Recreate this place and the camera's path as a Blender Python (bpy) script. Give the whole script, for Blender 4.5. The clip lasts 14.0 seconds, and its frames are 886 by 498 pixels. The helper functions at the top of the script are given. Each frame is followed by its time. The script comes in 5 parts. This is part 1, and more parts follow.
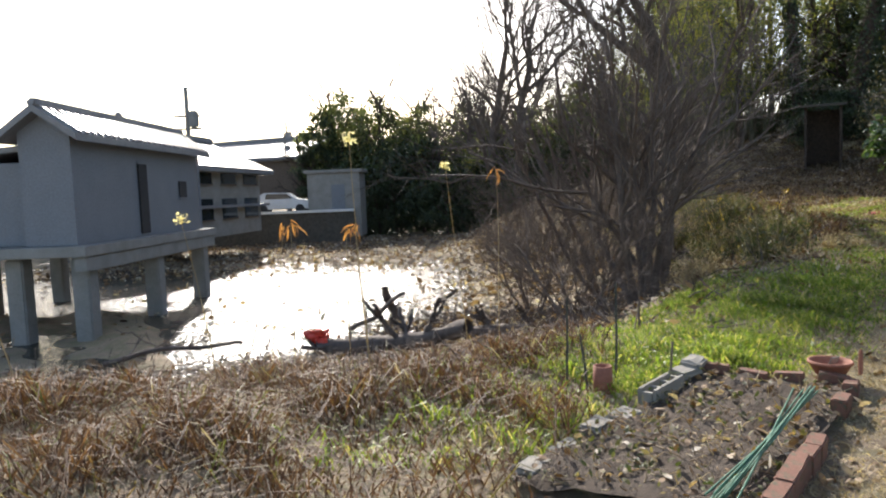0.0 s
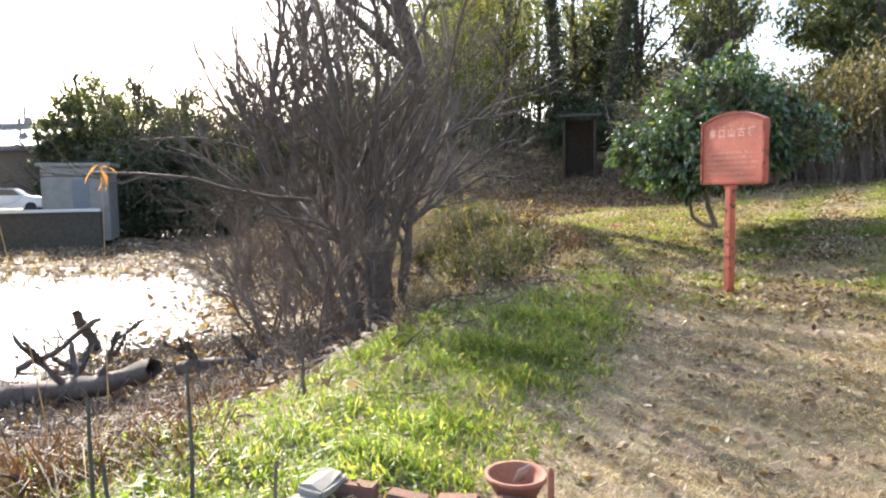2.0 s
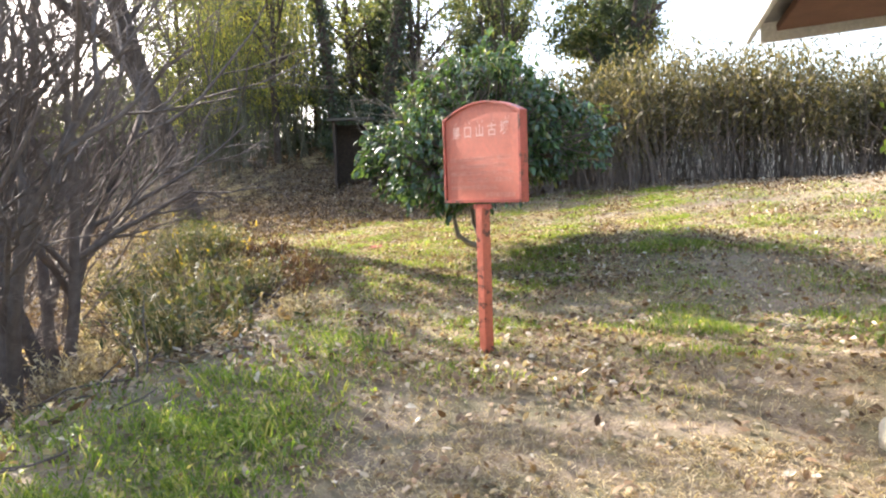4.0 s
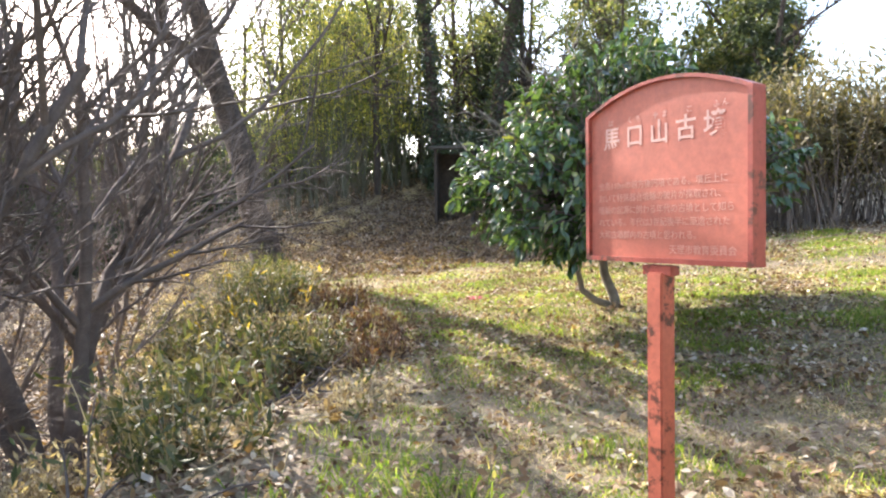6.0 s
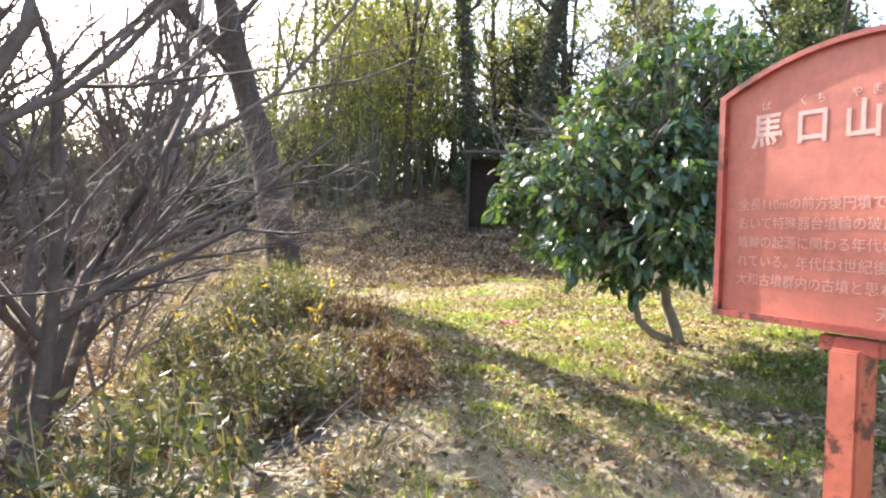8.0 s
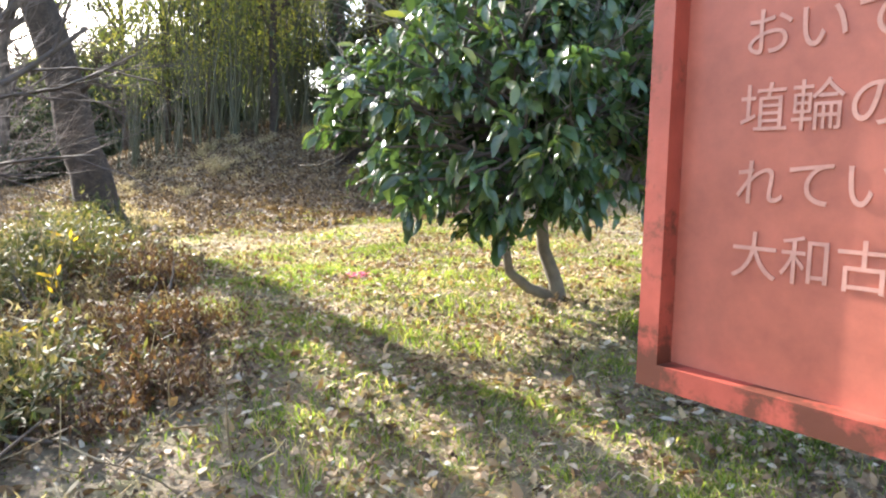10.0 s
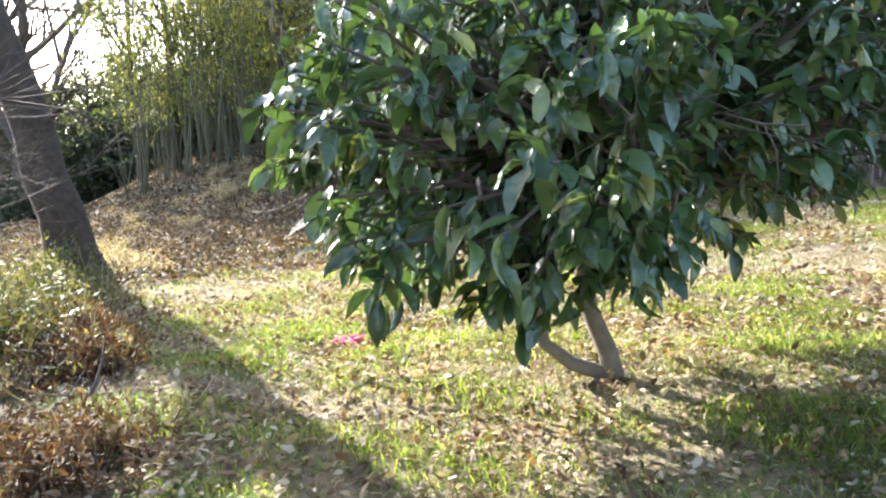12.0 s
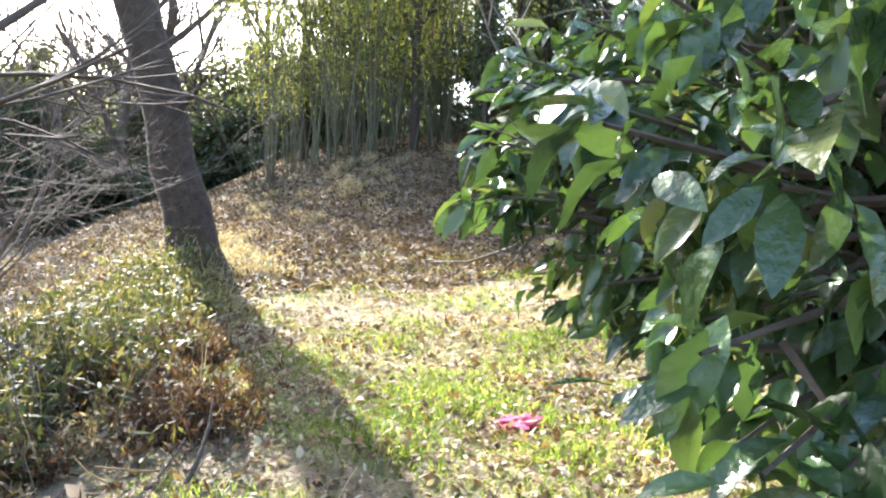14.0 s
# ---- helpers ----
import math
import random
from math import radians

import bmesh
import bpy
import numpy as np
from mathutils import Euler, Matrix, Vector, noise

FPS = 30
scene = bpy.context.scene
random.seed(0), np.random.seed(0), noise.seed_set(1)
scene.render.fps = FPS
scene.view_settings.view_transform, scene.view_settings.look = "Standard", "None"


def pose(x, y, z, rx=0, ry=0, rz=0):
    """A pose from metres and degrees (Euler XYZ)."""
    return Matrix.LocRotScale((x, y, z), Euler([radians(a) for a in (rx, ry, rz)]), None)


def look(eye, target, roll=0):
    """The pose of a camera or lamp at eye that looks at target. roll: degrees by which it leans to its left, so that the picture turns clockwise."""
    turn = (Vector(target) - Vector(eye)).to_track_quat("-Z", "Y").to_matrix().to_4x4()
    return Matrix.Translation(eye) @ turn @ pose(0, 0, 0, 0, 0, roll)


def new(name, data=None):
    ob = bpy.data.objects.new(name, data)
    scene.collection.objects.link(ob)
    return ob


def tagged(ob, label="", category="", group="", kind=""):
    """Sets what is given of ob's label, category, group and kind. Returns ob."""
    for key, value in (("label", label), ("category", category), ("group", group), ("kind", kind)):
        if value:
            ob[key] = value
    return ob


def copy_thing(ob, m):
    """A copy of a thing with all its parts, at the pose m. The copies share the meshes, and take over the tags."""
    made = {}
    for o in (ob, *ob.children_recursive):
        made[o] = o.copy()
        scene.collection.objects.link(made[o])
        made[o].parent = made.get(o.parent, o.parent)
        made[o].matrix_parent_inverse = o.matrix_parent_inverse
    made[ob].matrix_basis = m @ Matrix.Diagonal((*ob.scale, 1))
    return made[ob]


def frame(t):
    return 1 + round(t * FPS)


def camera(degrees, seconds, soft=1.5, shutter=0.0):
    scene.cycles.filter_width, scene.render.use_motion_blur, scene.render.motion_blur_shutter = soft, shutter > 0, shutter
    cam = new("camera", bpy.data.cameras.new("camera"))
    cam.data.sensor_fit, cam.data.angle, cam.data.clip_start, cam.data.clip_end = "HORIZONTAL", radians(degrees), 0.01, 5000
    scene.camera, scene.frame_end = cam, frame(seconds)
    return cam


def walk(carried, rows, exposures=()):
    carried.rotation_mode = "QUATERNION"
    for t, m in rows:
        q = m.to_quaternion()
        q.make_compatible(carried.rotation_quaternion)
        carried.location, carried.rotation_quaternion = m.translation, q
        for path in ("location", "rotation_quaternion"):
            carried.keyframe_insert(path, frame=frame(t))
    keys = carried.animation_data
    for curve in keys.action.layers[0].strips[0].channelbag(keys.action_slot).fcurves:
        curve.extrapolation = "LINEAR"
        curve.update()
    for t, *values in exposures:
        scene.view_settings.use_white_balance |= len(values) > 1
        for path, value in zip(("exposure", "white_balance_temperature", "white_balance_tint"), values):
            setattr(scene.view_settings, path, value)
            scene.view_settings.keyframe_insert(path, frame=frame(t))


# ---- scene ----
cam = camera(65.3, 14.0, soft=2.1)
PATH = [
    (0, (0.129, -0.131, 1.559), (0.098, 1.862, 1.397), -2.2),
    (0.5, (0.437, 0.371, 1.569), (0.709, 2.344, 1.383), -1.3),
    (1, (0.83, 0.877, 1.557), (1.172, 2.841, 1.399), -1.2),
    (1.5, (1.226, 1.429, 1.57), (1.582, 3.391, 1.411), -1.6),
    (2, (1.682, 1.933, 1.591), (2.227, 3.849, 1.416), -0.9),
    (2.5, (2.178, 2.395, 1.622), (2.975, 4.219, 1.428), -1.5),
    (3, (2.591, 2.895, 1.651), (3.584, 4.617, 1.436), -1.4),
    (3.2, (2.811, 3.09, 1.659), (3.872, 4.771, 1.434), -1.6),
    (5.5, (4.499, 5.48, 1.736), (5.498, 7.212, 1.694), -2.3),
    (6, (4.692, 5.953, 1.749), (5.497, 7.783, 1.685), -0.8),
    (6.5, (4.866, 6.336, 1.756), (5.69, 8.157, 1.684), 0.3),
    (7, (5.105, 6.617, 1.813), (5.866, 8.466, 1.745), -0.4),
    (7.5, (5.051, 6.875, 1.829), (5.793, 8.731, 1.775), 0.7),
    (8, (5.062, 6.978, 1.811), (5.795, 8.839, 1.763), 1.8),
    (8.5, (5.257, 7.152, 1.728), (6.294, 8.858, 1.608), 2.3),
    (10.8, (6.48, 8.802, 1.846), (7.484, 10.514, 1.602), 0.2),
    (11, (6.529, 8.916, 1.872), (7.547, 10.621, 1.632), -0.2),
    (11.5, (6.812, 9.159, 1.876), (7.808, 10.882, 1.681), -1.3),
    (12, (6.996, 9.369, 1.929), (7.931, 11.126, 1.733), -1.9),
    (12.5, (7.035, 9.761, 1.945), (7.928, 11.537, 1.726), -0.7),
    (13, (7.139, 10.144, 1.966), (7.811, 12.004, 1.67), -0.5),
    (13.5, (7.121, 10.455, 2.052), (7.686, 12.351, 1.759), 1.0),
    (14, (7.057, 10.728, 2.09), (7.713, 12.608, 1.896), 2.3),
]
EXPOSURE = [(0.0, 0.85, 6500, 11), (1.5, 1.55, 6500, 12), (3.0, 2.0, 6700, 14), (6.5, 2.1, 6500, 15), (8.5, 2.25, 6500, 15), (11.0, 2.25, 6300, 9), (14.0, 2.4, 6100, 10)]
walk(cam, [(t, look(eye, target, roll)) for t, eye, target, roll in PATH],
     exposures=EXPOSURE)

# ---- world and light ----
SUN_AZ, SUN_EL = -14.0, 30.0   # degrees left of +y, above the horizon
world = bpy.data.worlds.new("world")
scene.world = world
world.use_nodes = True
wn = world.node_tree.nodes
sky = wn.new("ShaderNodeTexSky")
sky.sky_type = "NISHITA"
sky.sun_disc = False
sky.sun_elevation, sky.sun_rotation = radians(SUN_EL), radians(SUN_AZ)
sky.air_density, sky.dust_density, sky.ozone_density = 1.0, 2.0, 0.6
wn["Background"].inputs["Strength"].default_value = 0.15
world.node_tree.links.new(sky.outputs[0], wn["Background"].inputs[0])
sun = new("sun", bpy.data.lights.new("sun", "SUN"))
sun.data.energy, sun.data.angle, sun.data.color = 5.0, radians(0.6), (1.0, 0.95, 0.87)
sun_to = Vector((math.sin(radians(SUN_AZ)) * math.cos(radians(SUN_EL)), math.cos(radians(SUN_AZ)) * math.cos(radians(SUN_EL)), math.sin(radians(SUN_EL))))
sun.matrix_world = look(sun_to * 60, (0, 0, 0))

# ---- materials ----
def mat_base(name):
    m = bpy.data.materials.new(name)
    m.use_nodes = True
    nt = m.node_tree
    return m, nt, nt.nodes["Principled BSDF"]


def ramp(nt, stops):
    r = nt.nodes.new("ShaderNodeValToRGB")
    e = r.color_ramp.elements
    while len(e) < len(stops):
        e.new(0.5)
    for el, (p, c) in zip(e, stops):
        el.position, el.color = p, (*c, 1)
    return r


def noise_node(nt, scale, detail=5, rough=0.6, coord=None):
    n = nt.nodes.new("ShaderNodeTexNoise")
    n.inputs["Scale"].default_value, n.inputs["Detail"].default_value, n.inputs["Roughness"].default_value = scale, detail, rough
    if coord is not None:
        nt.links.new(coord, n.inputs["Vector"])
    return n


def mix_col(nt, fac, a, b, mode="MIX"):
    n = nt.nodes.new("ShaderNodeMix")
    n.data_type, n.blend_type = "RGBA", mode
    for sock, v in ((n.inputs[0], fac), (n.inputs[6], a), (n.inputs[7], b)):
        if isinstance(v, (int, float)):
            sock.default_value = v
        elif isinstance(v, tuple):
            sock.default_value = (*v, 1)
        else:
            nt.links.new(v, sock)
    return n.outputs[2]


def bump(nt, b, height, strength=0.4, dist=0.02):
    n = nt.nodes.new("ShaderNodeBump")
    n.inputs["Strength"].default_value, n.inputs["Distance"].default_value = strength, dist
    nt.links.new(height, n.inputs["Height"])
    nt.links.new(n.outputs[0], b.inputs["Normal"])


def surface(name, c1, c2, scale=6.0, fine=60.0, rough=0.8, bumps=0.4, dist=0.01, metal=0.0, c3=None):
    """Two-scale mottled paint, stone, bark or metal."""
    m, nt, b = mat_base(name)
    co = nt.nodes.new("ShaderNodeTexCoord").outputs["Object"]
    big, small = noise_node(nt, scale, 4, 0.6, co), noise_node(nt, fine, 6, 0.65, co)
    r = ramp(nt, [(0.32, c1), (0.68, c2)])
    nt.links.new(big.outputs[0], r.inputs[0])
    mid = tuple(0.5 * (p + q) for p, q in zip(c1, c2))
    rs = ramp(nt, [(0.3, tuple(0.55 * v for v in mid)), (0.7, tuple(min(1, 1.35 * v) for v in mid))])
    nt.links.new(small.outputs[0], rs.inputs[0])
    col = mix_col(nt, 0.4, r.outputs[0], rs.outputs[0])
    if c3:
        spots = noise_node(nt, scale * 2.3, 6, 0.7, co)
        sr = ramp(nt, [(0.53, (0, 0, 0)), (0.6, (1, 1, 1))])
        nt.links.new(spots.outputs[0], sr.inputs[0])
        col = mix_col(nt, sr.outputs[0], col, c3)
    nt.links.new(col, b.inputs["Base Color"])
    b.inputs["Roughness"].default_value, b.inputs["Metallic"].default_value = rough, metal
    bump(nt, b, small.outputs[0], bumps, dist)
    return m


def leaf_mat(name, stops, rough=0.5, glow=0.35, spec=0.5, ripple=0.0):
    """A leaf: colour varies leaf by leaf, light comes through."""
    m, nt, b = mat_base(name)
    g = nt.nodes.new("ShaderNodeNewGeometry")
    r = ramp(nt, stops)
    nt.links.new(g.outputs["Random Per Island"], r.inputs[0])
    co = nt.nodes.new("ShaderNodeTexCoord").outputs["Object"]
    n = noise_node(nt, 1.3, 3, 0.6, co)
    rr = ramp(nt, [(0.3, (0.72, 0.72, 0.72)), (0.7, (1.2, 1.2, 1.2))])
    nt.links.new(n.outputs[0], rr.inputs[0])
    col = mix_col(nt, 1.0, r.outputs[0], rr.outputs[0], "MULTIPLY")
    nt.links.new(col, b.inputs["Base Color"])
    b.inputs["Roughness"].default_value = rough
    b.inputs["Specular IOR Level"].default_value = spec
    if ripple:
        bump(nt, b, noise_node(nt, ripple, 3, 0.5, co).outputs[0], 0.5, 0.012)
    tr = nt.nodes.new("ShaderNodeBsdfTranslucent")
    nt.links.new(mix_col(nt, 1.0, col, (1.5, 1.45, 0.7), "MULTIPLY"), tr.inputs["Color"])
    mx = nt.nodes.new("ShaderNodeMixShader")
    mx.inputs[0].default_value = glow
    nt.links.new(b.outputs[0], mx.inputs[1])
    nt.links.new(tr.outputs[0], mx.inputs[2])
    nt.links.new(mx.outputs[0], nt.nodes["Material Output"].inputs["Surface"])
    return m


def ground_mat():
    m, nt, b = mat_base("ground_earth")
    co = nt.nodes.new("ShaderNodeTexCoord").outputs["Object"]
    big, mid, fine = noise_node(nt, 0.45, 4, 0.6, co), noise_node(nt, 3.0, 6, 0.65, co), noise_node(nt, 42.0, 8, 0.75, co)
    soil = ramp(nt, [(0.3, (0.13, 0.096, 0.068)), (0.5, (0.28, 0.218, 0.152)), (0.72, (0.46, 0.38, 0.28))])
    nt.links.new(fine.outputs[0], soil.inputs[0])
    moss = ramp(nt, [(0.42, (0, 0, 0)), (0.62, (1, 1, 1))])
    nt.links.new(mid.outputs[0], moss.inputs[0])
    half = nt.nodes.new("ShaderNodeMath")
    half.operation = "MULTIPLY"
    half.inputs[1].default_value = 0.45
    nt.links.new(moss.outputs[0], half.inputs[0])
    col = mix_col(nt, half.outputs[0], soil.outputs[0], (0.10, 0.13, 0.035))
    dark = ramp(nt, [(0.35, (0.75, 0.72, 0.7)), (0.65, (1.15, 1.12, 1.05))])
    nt.links.new(big.outputs[0], dark.inputs[0])
    nt.links.new(mix_col(nt, 1.0, col, dark.outputs[0], "MULTIPLY"), b.inputs["Base Color"])
    b.inputs["Roughness"].default_value = 0.95
    bump(nt, b, fine.outputs[0], 0.7, 0.03)
    return m


def water_mat():
    m, nt, b = mat_base("pond_water")
    co = nt.nodes.new("ShaderNodeTexCoord").outputs["Object"]
    n1, n2 = noise_node(nt, 5.0, 3, 0.5, co), noise_node(nt, 0.8, 3, 0.5, co)
    r = ramp(nt, [(0.4, (0.03, 0.03, 0.022)), (0.7, (0.07, 0.065, 0.045))])
    nt.links.new(n2.outputs[0], r.inputs[0])
    nt.links.new(r.outputs[0], b.inputs["Base Color"])
    b.inputs["Roughness"].default_value = 0.24
    b.inputs["IOR"].default_value = 1.33
    bump(nt, b, n1.outputs[0], 1.0, 0.09)
    return m


def glass_mat(name, tint):
    m, nt, b = mat_base(name)
    b.inputs["Base Color"].default_value = (*tint, 1)
    b.inputs["Roughness"].default_value = 0.05
    b.inputs["Specular IOR Level"].default_value = 0.8
    return m


M_GROUND, M_WATER = ground_mat(), water_mat()
M_BARK = surface("bark_dark", (0.036, 0.025, 0.018), (0.11, 0.08, 0.058), 11, 38, 0.92, 1.0, 0.05)
M_BARK_GREY = surface("bark_greybrown", (0.075, 0.058, 0.048), (0.17, 0.135, 0.112), 9, 80, 0.9, 0.8, 0.01)
M_BARK_PALE = surface("bark_pale", (0.12, 0.1, 0.075), (0.22, 0.19, 0.145), 12, 90, 0.85, 0.6, 0.008)
M_TWIG = surface("twig_brown", (0.1, 0.076, 0.06), (0.2, 0.155, 0.125), 5, 60, 0.8, 0.3, 0.004)
M_LEAF_BROAD = leaf_mat("leaf_glossy_green", [(0.0, (0.036, 0.07, 0.03)), (0.5, (0.062, 0.112, 0.042)), (0.9, (0.09, 0.155, 0.05)), (1.0, (0.2, 0.22, 0.07))], 0.2, 0.24, 0.85, 45.0)
M_LEAF_WOOD = leaf_mat("leaf_woodland", [(0.0, (0.05, 0.068, 0.032)), (0.6, (0.1, 0.125, 0.055)), (1.0, (0.22, 0.21, 0.1))], 0.55, 0.5)
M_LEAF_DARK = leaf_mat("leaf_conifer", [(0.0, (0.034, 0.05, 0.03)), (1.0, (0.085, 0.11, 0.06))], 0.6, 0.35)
M_LEAF_BAMBOO = leaf_mat("leaf_bamboo", [(0.0, (0.11, 0.14, 0.035)), (0.6, (0.22, 0.24, 0.06)), (1.0, (0.38, 0.34, 0.1))], 0.5, 0.6)
M_LEAF_SASA = leaf_mat("leaf_thicket", [(0.0, (0.05, 0.05, 0.022)), (0.5, (0.12, 0.105, 0.05)), (1.0, (0.26, 0.21, 0.11))], 0.55, 0.35)
M_LEAF_HEDGE = leaf_mat("leaf_clipped_hedge", [(0.0, (0.05, 0.085, 0.022)), (0.6, (0.11, 0.16, 0.04)), (1.0, (0.24, 0.27, 0.09))], 0.4, 0.3)
M_LEAF_WEED = leaf_mat("leaf_weed", [(0.0, (0.04, 0.055, 0.018)), (0.5, (0.09, 0.105, 0.035)), (1.0, (0.24, 0.2, 0.1))], 0.6, 0.35)
M_LEAF_YELLOW = leaf_mat("leaf_yellow", [(0.0, (0.42, 0.28, 0.03)), (1.0, (0.6, 0.45, 0.06))], 0.5, 0.5)
M_GRASS = leaf_mat("grass_green", [(0.0, (0.08, 0.135, 0.022)), (0.55, (0.17, 0.25, 0.045)), (0.85, (0.31, 0.34, 0.09)), (1.0, (0.46, 0.41, 0.2))], 0.45, 0.55)
M_STRAW = leaf_mat("grass_dry", [(0.0, (0.18, 0.13, 0.085)), (0.5, (0.36, 0.285, 0.19)), (1.0, (0.6, 0.52, 0.38))], 0.7, 0.35)
M_RUST_GRASS = leaf_mat("grass_rust", [(0.0, (0.045, 0.024, 0.014)), (0.5, (0.1, 0.05, 0.028)), (0.88, (0.18, 0.1, 0.055)), (0.95, (0.1, 0.12, 0.035)), (1.0, (0.42, 0.34, 0.24))], 0.7, 0.3)
M_LITTER = leaf_mat("fallen_leaves", [(0.0, (0.07, 0.04, 0.022)), (0.5, (0.22, 0.135, 0.07)), (0.8, (0.42, 0.31, 0.2)), (1.0, (0.62, 0.56, 0.46))], 0.7, 0.2)
M_SIGN = surface("sign_paint_red", (0.46, 0.128, 0.08), (0.55, 0.165, 0.108), 3, 30, 0.45, 0.1, 0.002)
M_POST = surface("post_paint_red", (0.42, 0.10, 0.055), (0.52, 0.14, 0.085), 4, 40, 0.5, 0.3, 0.003, 0, (0.09, 0.03, 0.018))
M_SIGN_EDGE = surface("sign_edge_red", (0.32, 0.06, 0.04), (0.42, 0.09, 0.06), 4, 40, 0.5, 0.2, 0.003, 0, (0.12, 0.035, 0.02))
M_LETTER = surface("letter_paint_pale", (0.66, 0.36, 0.285), (0.73, 0.46, 0.38), 30, 90, 0.6, 0.1, 0.001)
M_TEXT = surface("text_paint_faded", (0.61, 0.285, 0.21), (0.69, 0.375, 0.295), 30, 90, 0.6, 0.1, 0.001)
M_BRICK = surface("brick_red", (0.15, 0.07, 0.048), (0.25, 0.125, 0.085), 8, 60, 0.95, 0.7, 0.008, 0, (0.1, 0.095, 0.06))
M_BLOCK = surface("concrete_block", (0.22, 0.205, 0.175), (0.34, 0.315, 0.27), 6, 80, 0.95, 0.6, 0.006)
M_STONE = surface("pale_stone", (0.28, 0.25, 0.195), (0.42, 0.38, 0.3), 4, 40, 0.9, 0.6, 0.01)
M_PLASTER = surface("wall_pale_concrete", (0.38, 0.36, 0.315), (0.5, 0.475, 0.42), 3, 40, 0.9, 0.3, 0.006)
M_SLAB = surface("slab_weathered", (0.05, 0.045, 0.037), (0.125, 0.11, 0.09), 7, 60, 0.95, 0.7, 0.008)
M_TERRA = surface("terracotta", (0.24, 0.088, 0.055), (0.33, 0.135, 0.085), 8, 50, 0.8, 0.3, 0.003)
M_GREEN_STAKE = surface("stake_green", (0.04, 0.13, 0.08), (0.07, 0.19, 0.12), 20, 90, 0.45, 0.2, 0.002)
M_STAKE = surface("stake_dark", (0.04, 0.045, 0.035), (0.09, 0.09, 0.07), 20, 90, 0.8, 0.3, 0.003)
M_SHED = surface("shed_grey_metal", (0.16, 0.175, 0.2), (0.2, 0.215, 0.24), 1.2, 20, 0.6, 0.1, 0.004)
# near-black colour stands for the shade inside the shed's openings
M_OPENING_SHADE = surface("opening_shade", (0.02, 0.02, 0.022), (0.035, 0.035, 0.035), 4, 20, 0.8, 0.2, 0.004)
M_ROOF = surface("roof_tile_grey", (0.17, 0.17, 0.18), (0.26, 0.26, 0.27), 5, 40, 0.42, 0.3, 0.01)
M_WOOD = surface("wood_weathered", (0.1, 0.075, 0.055), (0.2, 0.155, 0.12), 6, 60, 0.85, 0.5, 0.006)
M_CONC = surface("concrete_grey", (0.2, 0.195, 0.18), (0.32, 0.31, 0.29), 2, 40, 0.9, 0.4, 0.008)
M_WHITE = surface("paint_white", (0.66, 0.66, 0.64), (0.78, 0.78, 0.76), 5, 40, 0.6, 0.1, 0.002)
M_SOFFIT = surface("eave_brown", (0.12, 0.05, 0.032), (0.19, 0.085, 0.055), 5, 50, 0.7, 0.3, 0.004)
M_BAG = surface("plastic_red", (0.6, 0.05, 0.03), (0.75, 0.09, 0.05), 10, 40, 0.35, 0.5, 0.01)
M_CAR = surface("car_white", (0.6, 0.62, 0.64), (0.68, 0.7, 0.72), 2, 20, 0.25, 0.05, 0.002)
M_GLASS = glass_mat("window_glass", (0.03, 0.035, 0.04))
M_TYRE = surface("rubber", (0.02, 0.02, 0.02), (0.035, 0.035, 0.035), 10, 60, 0.8, 0.2, 0.003)
M_PINK = leaf_mat("plastic_pink", [(0.0, (0.55, 0.06, 0.16)), (1.0, (0.7, 0.14, 0.24))], 0.5, 0.2)
M_FLUFF = leaf_mat("seed_fluff", [(0.0, (0.6, 0.55, 0.42)), (1.0, (0.75, 0.72, 0.6))], 0.8, 0.5)
M_DRYLEAF = leaf_mat("dry_blade_orange", [(0.0, (0.28, 0.13, 0.06)), (1.0, (0.42, 0.22, 0.1))], 0.7, 0.4)

# ---- mesh helpers ----
def mesh_np(name, V, F, smooth=False):
    V, F = np.asarray(V, np.float32), np.asarray(F, np.int32)
    me = bpy.data.meshes.new(name)
    n, k = F.shape
    me.vertices.add(len(V))
    me.vertices.foreach_set("co", V.ravel())
    me.loops.add(n * k)
    me.loops.foreach_set("vertex_index", F.ravel())
    me.polygons.add(n)
    me.polygons.foreach_set("loop_start", np.arange(0, n * k, k, dtype=np.int32))
    me.polygons.foreach_set("use_smooth", np.full(n, smooth))
    me.update(calc_edges=True)
    return me


def obj(name, me, mat, parent=None, label=""):
    ob = new(name, me)
    if not me.materials:
        me.materials.append(mat)
    if parent is not None:
        ob.parent = parent
    if label:
        ob["label"] = label
    return ob


def part(name, bm, mat, parent=None, label="", smooth=False):
    me = bpy.data.meshes.new(name)
    bm.to_mesh(me)
    bm.free()
    if smooth:
        for p in me.polygons:
            p.use_smooth = True
    return obj(name, me, mat, parent, label)


def thing(name, at, label, category, group="", kind="", rz=0.0):
    e = new(name)
    e.empty_display_size = 0.1
    e.matrix_basis = pose(*at, 0, 0, rz)
    return tagged(e, label, category, group, kind)


